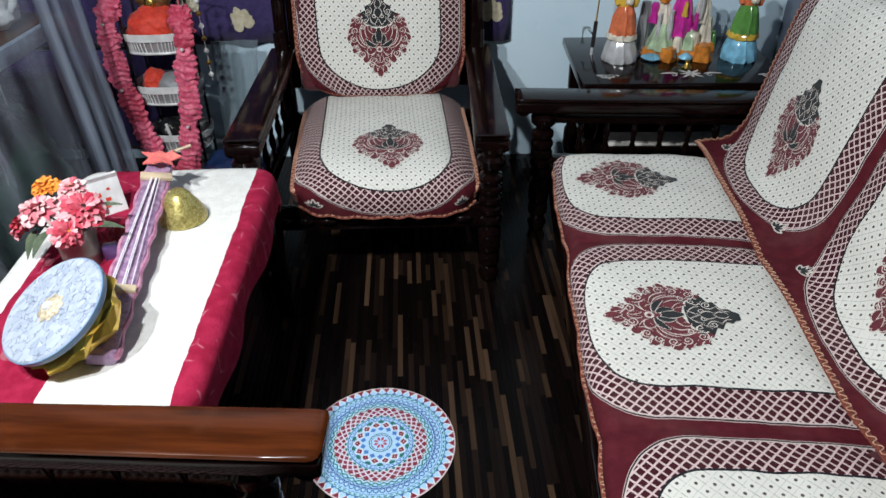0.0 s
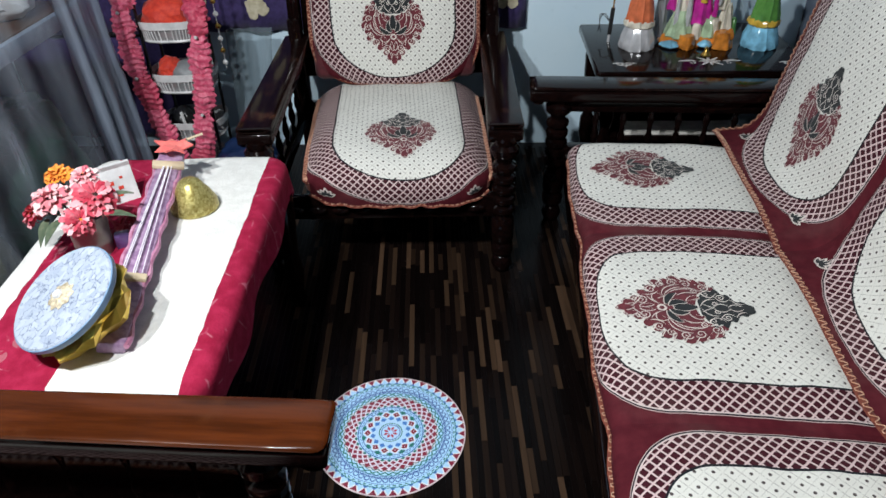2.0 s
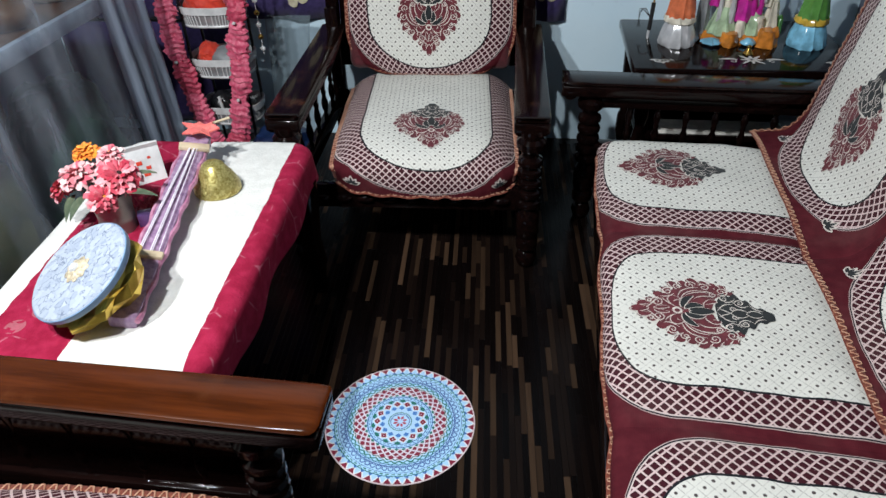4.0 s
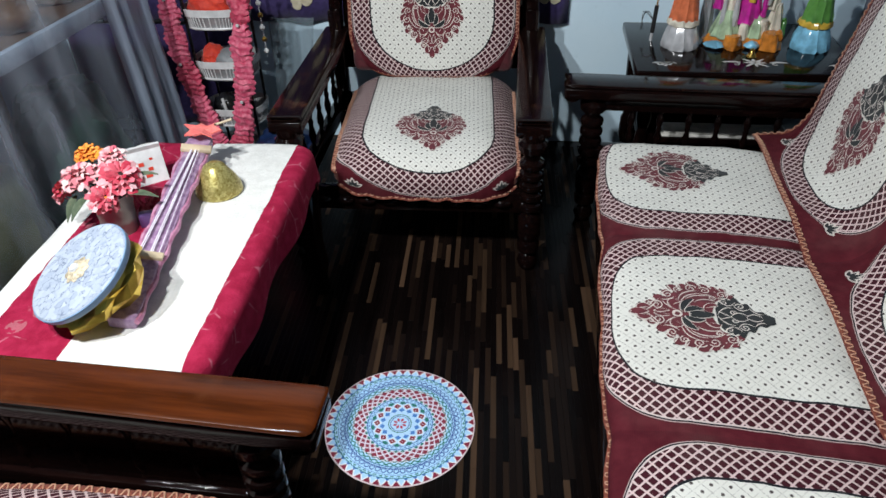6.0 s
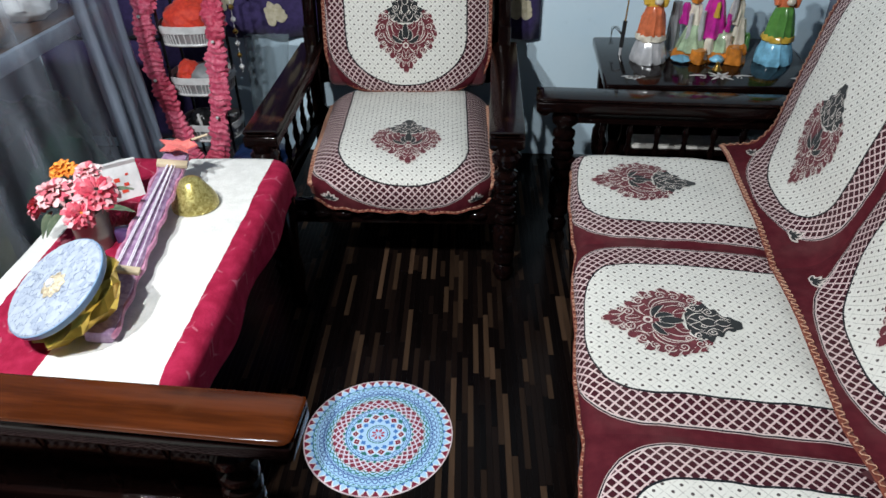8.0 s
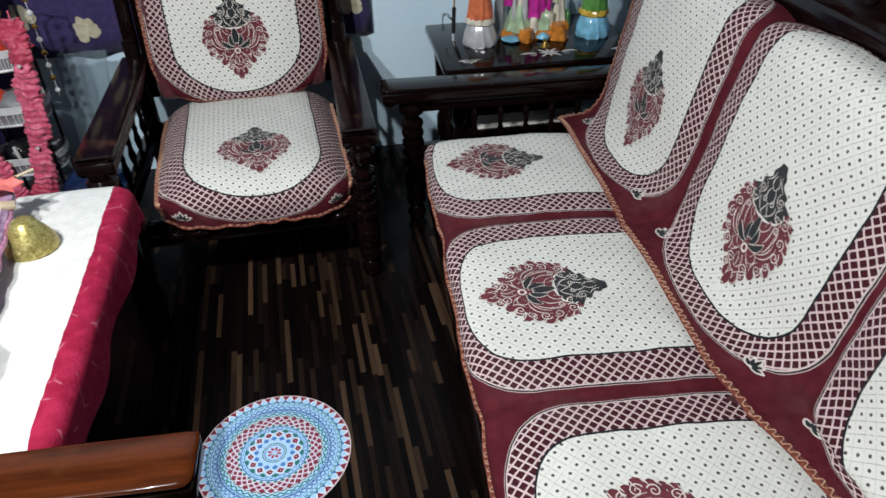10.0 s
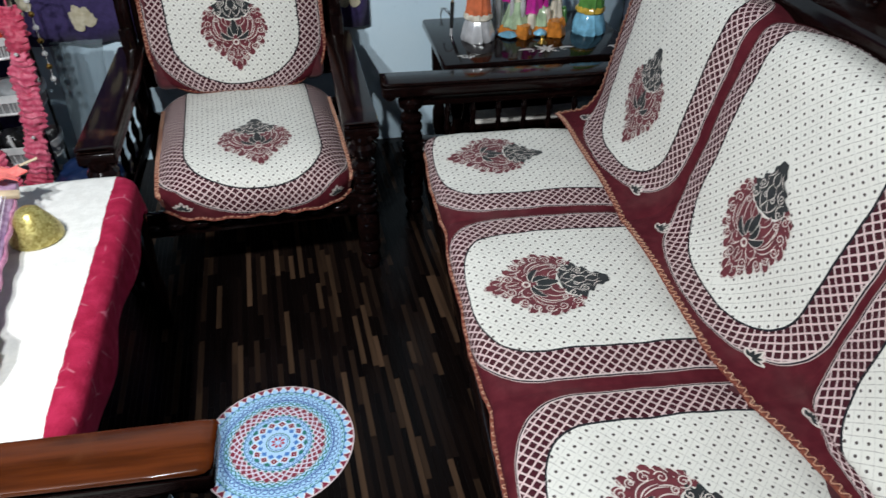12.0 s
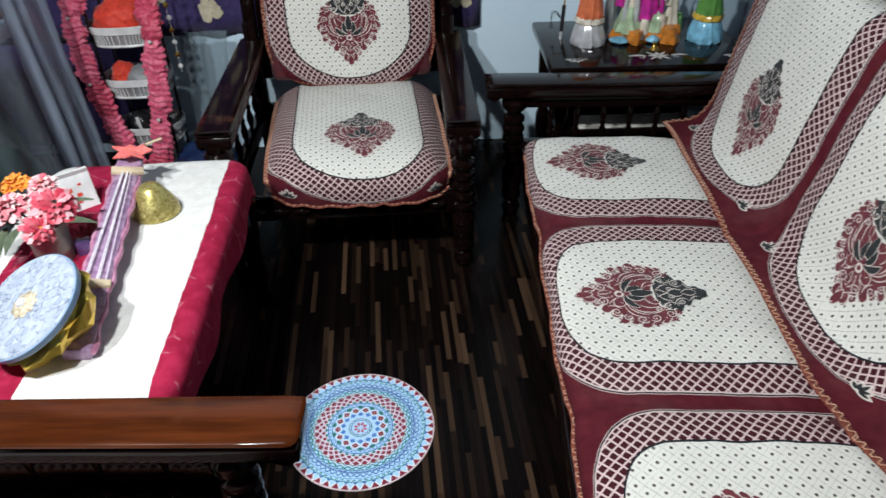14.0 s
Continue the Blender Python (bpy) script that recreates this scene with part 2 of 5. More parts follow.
def blanket():
    """White plush with raspberry bands that run along the table."""
    m = Mat("plush_blanket", (0.8, 0.8, 0.78), 0.9)
    x, y, z = m.xyz(m.coords("Object"))
    white = m.mix(m.noise(40, 5).soft(0.3, 0.7), (0.80, 0.79, 0.76), (0.70, 0.69, 0.66))
    red = m.mix(m.noise(30, 5).soft(0.3, 0.7), (0.27, 0.008, 0.036), (0.38, 0.018, 0.062))
    edge = m.noise(25, 3) * 0.012
    band = (x + edge).gt(0.224).max((x + edge).within(-0.195, -0.015))
    c = m.mix(band, white, red)
    swirl = m.voronoi(13.0, "DISTANCE_TO_EDGE")
    c = m.mix(band * swirl.lt(0.022) * m.noise(18, 3).soft(0.5, 0.6) * 0.30, c, (0.72, 0.32, 0.40))
    flower = m.voronoi(9.0)
    c = m.mix(flower.within(0.06, 0.30) * m.noise(28, 3).gt(0.5) * 0.10 * x.lt(-0.02), c, (0.9, 0.88, 0.86))
    m.colour(c).bump(m.noise(160, 4) + flower.soft(0.1, 0.4) * 0.8, 0.5, 0.004)
    m.set(Specular_IOR_Level=0.15)
    return m.m


BLANKET = blanket()


def film(name, tint, opacity, rough):
    """Thin clear plastic: mostly clear, partly milky with gloss."""
    m = Mat(name, tint, rough)
    m.set(Specular_IOR_Level=0.6)
    clear = m.nt.nodes.new("ShaderNodeBsdfTransparent")
    clear.inputs[0].default_value = (0.93, 0.95, 0.97, 1)
    mixer = m.nt.nodes.new("ShaderNodeMixShader")
    fold = m.noise(7, 5, stretch=(1, 1.6, 0.18)).soft(0.35, 0.8)
    fac = fold * fold * 0.5 + opacity
    m.nt.links.new(fac.s, mixer.inputs[0])
    m.nt.links.new(clear.outputs[0], mixer.inputs[1])
    m.nt.links.new(m.p.outputs[0], mixer.inputs[2])
    m.nt.links.new(mixer.outputs[0], m.nt.nodes["Material Output"].inputs[0])
    m.bump(m.noise(22, 5, stretch=(1, 1.4, 0.2)), 0.5, 0.01)
    return m.m


PLASTIC_SHEET = film("milky_plastic_sheet", (0.34, 0.38, 0.45), 0.24, 0.3)
PLASTIC_DENSE = film("dense_plastic_sheet", (0.24, 0.28, 0.35), 0.5, 0.3)
PLASTIC_BAG = film("clear_plastic_bag", (0.22, 0.28, 0.31), 0.4, 0.2)


def leaf_print():
    """Purple curtain cloth with cream leaf sprigs."""
    return cloth_of("purple_curtain_cloth", (0.030, 0.018, 0.085), (0.045, 0.028, 0.12))


CURTAIN = leaf_print()
LEAF_PRINT = cloth_of("cream_leaf_print", (0.50, 0.44, 0.30), (0.62, 0.56, 0.42))


def mosaic_board():
    m = Mat("blue_crackle_paper", (0.35, 0.5, 0.75), 0.6)
    tc = m.coords("Object")
    warp = m.nt.nodes.new("ShaderNodeMapping")
    m.nt.links.new(tc, warp.inputs[0])
    m.nt.links.new((m.noise(30, 4) * 0.03).s, warp.inputs["Location"])
    e = m.voronoi(75, "DISTANCE_TO_EDGE", socket=warp.outputs[0])
    c = m.mix(m.voronoi(75, "F1", "Color", socket=warp.outputs[0]), (0.30, 0.35, 0.45), (0.47, 0.52, 0.61))
    c = m.mix(e.soft(0.0, 0.10).inv() * m.noise(70, 3).soft(0.44, 0.58) * 0.85, c, (0.09, 0.12, 0.20))
    m.colour(c).bump(e.soft(0.0, 0.12), 0.4, 0.002)
    return m.m


MOSAIC = mosaic_board()
BLUE_RIM = plain("blue_card_rim", (0.17, 0.28, 0.44), 0.4)


def foil(name, colour):
    m = Mat(name, colour, 0.34, 0.85)
    m.bump(m.voronoi(28, "F1"), 0.6, 0.008)
    m.colour(m.mix(m.noise(18, 3).soft(0.3, 0.7), colour, tuple(c * 0.55 for c in colour)))
    return m.m


GOLD_FOIL = foil("gold_foil", (0.80, 0.56, 0.10))


def glitter():
    m = Mat("gold_glitter", (0.45, 0.36, 0.08), 0.35, 0.6)
    c = m.voronoi(220, "F1", "Color")
    m.colour(m.mix(c, (0.28, 0.21, 0.04), (0.70, 0.62, 0.25))).bump(c, 0.8, 0.003)
    return m.m


GLITTER = glitter()
PURPLE_CREPE = cloth_of("lilac_crepe_paper", (0.24, 0.13, 0.25), (0.42, 0.28, 0.42), 0.4)
PINK_EDGE = cloth_of("pink_crepe_edge", (0.40, 0.13, 0.24), (0.52, 0.24, 0.36), 0.6)
STRING = plain("white_thread", (0.82, 0.78, 0.84), 0.5)
CARD = plain("cream_card", (0.62, 0.50, 0.34), 0.6)
MEDAL = plain("cream_gilt_paper", (0.56, 0.47, 0.33), 0.5, 0.1, vary=0.4, scale=120, bump=0.6)
WHITE_CARD = plain("white_card", (0.66, 0.66, 0.66), 0.5)
CORAL = cloth_of("coral_paper", (0.80, 0.14, 0.13), (0.86, 0.2, 0.17), 0.6)


def petal_cloth(name, deep, mid, pale):
    """Dyed cloth petals, each with its own strength of dye, paler in patches."""
    m = Mat(name, mid, 0.6)
    k = m.island()
    c = m.mix(k.soft(0.1, 0.6), deep, mid)
    c = m.mix(k.soft(0.55, 0.95) * 0.8 + m.noise(55, 4).soft(0.55, 0.75) * 0.35, c, pale)
    m.colour(c).bump(m.noise(300, 3), 0.4, 0.001)
    m.set(Sheen_Weight=0.15)
    return m.m


PINK_PETAL = petal_cloth("pink_petal_cloth", (0.46, 0.012, 0.045), (0.70, 0.10, 0.15), (0.84, 0.56, 0.58))
PALE_PETAL = petal_cloth("pale_petal_cloth", (0.62, 0.10, 0.15), (0.80, 0.42, 0.44), (0.86, 0.74, 0.72))
ORANGE_PETAL = cloth_of("orange_petal_cloth", (0.85, 0.22, 0.02), (0.9, 0.38, 0.04), 0.6)
DARK_HEART = plain("dark_flower_heart", (0.02, 0.012, 0.01), 0.7)
LEAF = cloth_of("green_leaf_cloth", (0.06, 0.09, 0.05), (0.12, 0.15, 0.09), 0.6)
TIN = plain("grey_tin", (0.22, 0.20, 0.18), 0.38, 0.55)
GARLAND = cloth_of("crimson_crepe_ruffle", (0.62, 0.06, 0.14), (0.76, 0.17, 0.26), 0.55, 90)
GARLAND_DARK = cloth_of("dark_red_crepe_ruffle", (0.42, 0.025, 0.07), (0.58, 0.07, 0.13), 0.55, 90)
BASKET = plain("white_plastic_basket", (0.66, 0.66, 0.66), 0.35)
BASKET_WALL = film("thin_grey_plastic", (0.42, 0.42, 0.43), 0.45, 0.35)
RED_CLOTH = cloth_of("red_cloth", (0.52, 0.025, 0.012), (0.68, 0.05, 0.02), 0.7)
GREY_STUFF = plain("grey_pouch", (0.22, 0.23, 0.24), 0.5)
BROWN_JAR = plain("brown_jar", (0.22, 0.12, 0.035), 0.25)
BLACK = plain("black_plastic", (0.012, 0.012, 0.013), 0.3)
NAVY_BAG = plain("navy_plastic", (0.008, 0.022, 0.075), 0.35)
GREEN_BUNDLE = cloth_of("dark_green_bundle", (0.015, 0.06, 0.04), (0.03, 0.10, 0.06), 0.8, 15)
OLIVE_BUNDLE = cloth_of("olive_bundle", (0.10, 0.11, 0.03), (0.16, 0.15, 0.06), 0.8, 15)
DUSK_BUNDLE = cloth_of("brown_bundle", (0.07, 0.04, 0.04), (0.12, 0.07, 0.06), 0.8, 15)
SHELF_WOOD = wood("light_brown_shelf", (0.10, 0.055, 0.03), (0.16, 0.09, 0.05), 0.4)
SHELF_EDGE = plain("blue_white_shelf_edge", (0.36, 0.43, 0.52), 0.45)
GILT = plain("gilt_brass", (0.62, 0.40, 0.10), 0.28, 1.0)
BRONZE = plain("brown_gilt_idol", (0.20, 0.10, 0.04), 0.35, 0.4, vary=0.5, scale=60)
ORANGE_GLAZE = plain("orange_glaze", (0.62, 0.16, 0.07), 0.15, vary=0.3)
SILVER_GLAZE = plain("silver_white_glaze", (0.62, 0.62, 0.64), 0.18, 0.3)
GREEN_GLAZE = plain("green_glaze", (0.10, 0.27, 0.06), 0.18, vary=0.25)
BLUE_GLAZE = plain("pale_blue_glaze", (0.22, 0.52, 0.72), 0.15, vary=0.3)
YELLOW_GLAZE = plain("yellow_glaze", (0.65, 0.42, 0.06), 0.18)
CREAM_GLAZE = plain("cream_glaze", (0.72, 0.66, 0.55), 0.15, vary=0.25)
MINT_GLAZE = plain("mint_glaze", (0.40, 0.52, 0.34), 0.15, vary=0.3)
MAGENTA_GLAZE = plain("magenta_glaze", (0.55, 0.03, 0.32), 0.15, vary=0.25)
AMBER_GLAZE = plain("amber_glaze", (0.55, 0.19, 0.03), 0.12, vary=0.4)
DECAL = plain("white_painted_decal", (0.62, 0.60, 0.58), 0.4)
PAPER = plain("pale_papers", (0.74, 0.71, 0.66), 0.6, vary=0.2)
VIOLET_BOX = plain("violet_card_box", (0.10, 0.05, 0.16), 0.35)
RED_SHEER = cloth_of("red_tinsel", (0.42, 0.03, 0.06), (0.55, 0.07, 0.10), 0.5)


# ---- mesh helpers ----
def mesh_of(name, verts, faces, uvs=None):
    me = bpy.data.meshes.new(name)
    me.from_pydata([tuple(v) for v in verts], [], faces)
    if uvs is not None:
        layer = me.uv_layers.new(name="UVMap")
        for loop in me.loops:
            layer.data[loop.index].uv = uvs[loop.vertex_index]
    return me


def place(name, me, mats, parent=None, label="", smooth=True):
    ob = new(name, me)
    for mt in (mats if isinstance(mats, (list, tuple)) else [mats]):
        if len(me.materials) < (len(mats) if isinstance(mats, (list, tuple)) else 1):
            me.materials.append(mt)
    if smooth:
        me.shade_smooth()
    if parent:
        ob.parent = parent
    if label:
        ob["label"] = label
    return ob


def part(name, bm, material, parent=None, label="", smooth=True, sharp=40):
    bmesh.ops.recalc_face_normals(bm, faces=bm.faces)
    if smooth:
        for e in bm.edges:
            if len(e.link_faces) == 2 and e.calc_face_angle(0) > radians(sharp):
                e.smooth = False
    me = bpy.data.meshes.new(name)
    bm.to_mesh(me)
    bm.free()
    return place(name, me, material, parent, label, smooth)


def thing(name, m, label, category, group="", kind=""):
    ob = new(name)
    ob.empty_display_size = 0.1
    ob.matrix_basis = m
    return tagged(ob, label, category, group, kind)


def add_box(bm, x0, x1, y0, y1, z0, z1, bevel=0.004, segs=2, m=None):
    r = bmesh.ops.create_cube(bm, size=1.0)
    vs = r["verts"]
    bmesh.ops.scale(bm, vec=(x1 - x0, y1 - y0, z1 - z0), verts=vs)
    bmesh.ops.translate(bm, vec=((x0 + x1) / 2, (y0 + y1) / 2, (z0 + z1) / 2), verts=vs)
    if m is not None:
        bmesh.ops.transform(bm, matrix=m, verts=vs)
    if bevel:
        es = list({e for v in vs for e in v.link_edges})
        bmesh.ops.bevel(bm, geom=es, offset=bevel, segments=segs, affect="EDGES", profile=0.5)
    return bm


def box(*args, **kw):
    return add_box(bmesh.new(), *args, **kw)


def add_lathe(bm, profile, segs=20, m=None, flute=0.0, flutes=0, sx=1.0, sy=1.0):
    rings = []
    for r, z in profile:
        ring = []
        for i in range(segs):
            a = 2 * math.pi * i / segs
            rr = r * (1 + flute * math.cos(flutes * a))
            p = Vector((rr * math.cos(a) * sx, rr * math.sin(a) * sy, z))
            ring.append(bm.verts.new(m @ p if m is not None else p))
        rings.append(ring)
    for a, b in zip(rings, rings[1:]):
        for i in range(segs):
            bm.faces.new((a[i], a[(i + 1) % segs], b[(i + 1) % segs], b[i]))
    bm.faces.new(rings[0][::-1])
    bm.faces.new(rings[-1])
    return bm


def lathe(profile, segs=20, **kw):
    return add_lathe(bmesh.new(), profile, segs, **kw)


def add_tube(bm, pts, radius, segs=8, closed=False, flat=1.0):
    """A tube along points; radius may be a list. flat squashes it along z."""
    pts = [Vector(p) for p in pts]
    n = len(pts)
    rings = []
    for i, p in enumerate(pts):
        a, b = pts[max(i - 1, 0)], pts[min(i + 1, n - 1)]
        if closed:
            a, b = pts[i - 1], pts[(i + 1) % n]
        t = (b - a).normalized()
        side = t.cross(Vector((0, 0, 1)))
        if side.length < 1e-3:
            side = Vector((1, 0, 0))
        side.normalize()
        up = side.cross(t)
        r = radius[i] if isinstance(radius, (list, tuple)) else radius
        rings.append([bm.verts.new(p + side * (r * math.cos(2 * math.pi * k / segs)) + up * (r * flat * math.sin(2 * math.pi * k / segs))) for k in range(segs)])
    pairs = list(zip(rings, rings[1:])) + ([(rings[-1], rings[0])] if closed else [])
    for a, b in pairs:
        for k in range(segs):
            bm.faces.new((a[k], a[(k + 1) % segs], b[(k + 1) % segs], b[k]))
    if not closed:
        bm.faces.new(rings[0][::-1])
        bm.faces.new(rings[-1])
    return bm


def tube(pts, radius, segs=8, **kw):
    return add_tube(bmesh.new(), pts, radius, segs, **kw)


def bez(pts, n=12):
    """Points on a Bezier curve of any degree."""
    out = []
    for i in range(n):
        t, q = i / (n - 1), [Vector(p) for p in pts]
        while len(q) > 1:
            q = [a.lerp(b, t) for a, b in zip(q, q[1:])]
        out.append(q[0])
    return out


def smooth_line(pts, n):
    """n points along a Catmull-Rom line through the given ones."""
    pts = [Vector(p) for p in pts]
    full = [pts[0] * 2 - pts[1]] + pts + [pts[-1] * 2 - pts[-2]]
    out = []
    for i in range(n):
        s = i / (n - 1) * (len(pts) - 1)
        k = min(int(s), len(pts) - 2)
        t = s - k
        a, b, c, d = full[k:k + 4]
        out.append(0.5 * ((2 * b) + (c - a) * t + (2 * a - 5 * b + 4 * c - d) * t * t + (3 * b - a - 3 * c + d) * t ** 3))
    return out


# ---- room ----
ROOM = pose(0, 0, 0, 0, 0, 3)
BACK = 2.78


def wall(name, x0, x1, y0, y1, z0, z1, material, label):
    ob = part(name, box(x0, x1, y0, y1, z0, z1, bevel=0), material, smooth=False)
    ob.matrix_basis = ROOM
    return tagged(ob, label, "wall", kind="structure")


wall("wall_north", -2.0, 1.75, BACK, BACK + 0.12, 0, 2.7, WALL, "pale blue distempered wall behind the armchair")
# The other three walls, mostly unseen, are darkened to cut bounce light.
wall("wall_east", 1.42, 1.54, -1.6, BACK, 0, 2.7, WALL_LOW_BOUNCE, "unseen wall behind the sofa, kept dark to cut bounce light")
wall("wall_west", -1.9, -1.78, -1.6, BACK, 0, 2.7, WALL_LOW_BOUNCE, "grey-blue distempered wall beside the shelf, darkened to cut bounce light")
wall("wall_south", -2.0, 1.75, -1.72, -1.6, 0, 2.7, WALL_LOW_BOUNCE, "plain unseen closing wall, kept dark to cut bounce light")
tagged(wall("ceiling", -2.0, 1.75, -1.72, BACK + 0.12, 2.7, 2.8, CEILING, "plain unseen ceiling, kept dark to cut bounce light"), category="ceiling")
floor = wall("floor", -2.0, 1.75, -1.72, BACK + 0.12, -0.1, -0.0015, JOINT, "dark brown narrow-strip vinyl floor")
tagged(floor, category="floor")


# ---- woven covers ----
def surface(profile, put, half, sag=0.014, end=None, wide=None, seed=0, uo=0.0):
    """A cushion's skin: profile is (depth, height) from the hem on; put turns (depth, u, height) into a place."""
    line = smooth_line([(d, z, 0) for d, z in profile], 120)
    run = [0.0]
    for a, b in zip(line, line[1:]):
        run.append(run[-1] + (b - a).length)
    run = np.array(run)
    ds, zs = np.array([p.x for p in line]), np.array([p.y for p in line])

    def at(u, v):
        d, z = float(np.interp(v, run, ds)), float(np.interp(v, run, zs))
        k = min(abs(u) / half, 1.0)
        low = sag * k ** 5
        uu = u * (wide(v) if wide else 1.0)
        if end is not None and u > end:
            e = u - end
            a = min(e / 0.05, math.pi / 2)
            uu = end + 0.05 * math.sin(a)
            low += 0.05 * (1 - math.cos(a)) + max(0.0, e - 0.05 * math.pi / 2)
        wav = noise.noise(Vector(((u + uo) * 7, v * 7, seed))) * 0.006 + noise.noise(Vector(((u + uo) * 22, v * 22, seed + 3.1))) * 0.0024
        dn = float(np.interp(v + 0.004, run, zs)) - float(np.interp(v - 0.004, run, zs))
        dd = float(np.interp(v + 0.004, run, ds)) - float(np.interp(v - 0.004, run, ds))
        ln = math.hypot(dn, dd) or 1.0
        off = wav - low
        return put(d - dn / ln * off, uu, z + dd / ln * off)

    return at, float(run[-1])


def normal_at(at, u, v):
    p = at(u, v)
    n = (at(u + 0.004, v) - p).cross(at(u, v + 0.004) - p)
    return p, n.normalized()


def lift(at, u, v, h, sign):
    p, n = normal_at(at, u, v)
    return p + n * (h * sign)


def cover_mesh(at, half, length, v_off, nu=40, nv=46):
    verts, uvs, faces = [], [], []
    for j in range(nv):
        v = length * j / (nv - 1)
        for i in range(nu):
            u = -half + 2 * half * i / (nu - 1)
            verts.append(at(u, v))
            uvs.append((u, v + v_off))
    for j in range(nv - 1):
        for i in range(nu - 1):
            a = j * nu + i
            faces.append((a, a + 1, a + nu + 1, a + nu))
    return mesh_of("cover", verts, faces, uvs)


def ribbon(pts, widths):
    """A flat stroke in the plane, as left and right points."""
    out = []
    for i, p in enumerate(pts):
        a, b = pts[max(i - 1, 0)], pts[min(i + 1, len(pts) - 1)]
        t = Vector((b.x - a.x, b.y - a.y, 0))
        t = t.normalized() if t.length > 1e-9 else Vector((1, 0, 0))
        w = widths[i]
        out.append(((p.x - t.y * w, p.y + t.x * w), (p.x + t.y * w, p.y - t.x * w)))
    return out


FAT = 1.1


def leafy(a, b, c, w, n=9):
    """A leaf stroke bent over a middle point, widest in its middle."""
    pts = bez([(*a, 0), (*b, 0), (*c, 0)], n)
    return ribbon(pts, [FAT * w * math.sin(math.pi * (0.06 + 0.90 * i / (n - 1))) ** 0.8 for i in range(n)])


def curl(cx, cy, r0, r1, a0, turns, w0, w1, n=20):
    """A spiral stroke."""
    pts, ws = [], []
    for i in range(n):
        k = i / (n - 1)
        a, r = a0 + turns * 2 * math.pi * k, r0 + (r1 - r0) * k
        pts.append(Vector((cx + r * math.cos(a), cy + r * math.sin(a), 0)))
        ws.append(1.25 * (w0 + (w1 - w0) * k))
    return ribbon(pts, ws)


def dab(a, b, r):
    """A round lobe."""
    return ribbon([Vector((a + r * x, b, 0)) for x in (-1, -0.7, 0, 0.7, 1)], [r * w for w in (0.15, 0.72, 1.0, 0.72, 0.15)])


def damask():
    """Strokes of the damask, in metres along (a) and across (b) its axis; the half b > 0 is mirrored.
    Each leaf lies on a slightly larger pale one, which leaves a fine light line round it."""
    lobes = [dab(a, b, r) for a, b, r in ((0.006, 0.0, 0.008), (0.022, 0.017, 0.009), (0.042, 0.028, 0.010), (0.060, 0.046, 0.011), (0.077, 0.062, 0.010), (0.092, 0.080, 0.011),
                                          (0.114, 0.086, 0.010), (0.134, 0.095, 0.012), (0.156, 0.090, 0.011), (0.175, 0.086, 0.009), (0.192, 0.078, 0.012), (0.208, 0.062, 0.008))]
    leaves = [((0.002, 0.004), (0.016, 0.004), (0.036, 0.0), 0.006), ((0.016, 0.010), (0.024, 0.024), (0.042, 0.014), 0.006),
              ((0.086, 0.018), (0.080, 0.040), (0.102, 0.034), 0.0066), ((0.150, 0.020), (0.168, 0.036), (0.176, 0.028), 0.0045), ((0.050, 0.003), (0.062, 0.008), (0.078, 0.007), 0.004)]
    petals = [((0.112, 0.006), (0.122, 0.022), (0.148, 0.014), 0.0062), ((0.106, 0.010), (0.108, 0.034), (0.130, 0.044), 0.0062), ((0.120, 0.004), (0.142, 0.002), (0.168, 0.002), 0.0068)]
    edge = [leafy((a[0] - 0.002, a[1]), b, (c[0] + 0.002, c[1]), w + 0.0014) for a, b, c, w in leaves + petals]
    edge += [curl(cx, cy, r, 0.0015, a0, tn, 0.0010, 0.0007, 26) for cx, cy, r, a0, tn in
             ((0.056, 0.022, 0.014, 3.0, -1.7), (0.192, 0.067, 0.014, 4.0, 1.7), (0.080, 0.056, 0.012, 1.0, 1.4), (0.103, 0.074, 0.010, 4.4, -1.4), (0.130, 0.082, 0.013, 0.4, 1.5),
              (0.158, 0.078, 0.012, 2.6, -1.4), (0.040, 0.026, 0.006, 2.0, -1.2), (0.172, 0.052, 0.008, 1.6, 1.3))]
    edge += [curl(0.095, 0.0, 0.008, 0.008, 0.0, 0.5, 0.002, 0.002, 14)]
    edge += [leafy(a, b, c, 0.0012, 12) for a, b, c in
             (((0.104, 0.030), (0.112, 0.064), (0.150, 0.066)), ((0.100, 0.038), (0.104, 0.072), (0.146, 0.076)), ((0.116, 0.046), (0.136, 0.064), (0.166, 0.058)), ((0.132, 0.036), (0.150, 0.052), (0.176, 0.042)),
              ((0.030, 0.002), (0.044, 0.012), (0.060, 0.040)), ((0.068, 0.034), (0.076, 0.018), (0.092, 0.012)), ((0.064, 0.040), (0.080, 0.034), (0.094, 0.050)), ((0.146, 0.062), (0.168, 0.066), (0.182, 0.052)))]
    edge += [leafy((a - 0.003, w + 0.008), (a + 0.002, w - 0.004), (a + 0.008, w - 0.011), 0.0012, 7) for a, w in
             ((0.032, 0.026), (0.051, 0.040), (0.069, 0.060), (0.084, 0.078), (0.103, 0.092), (0.124, 0.098), (0.146, 0.100), (0.166, 0.096), (0.184, 0.090), (0.202, 0.076))]
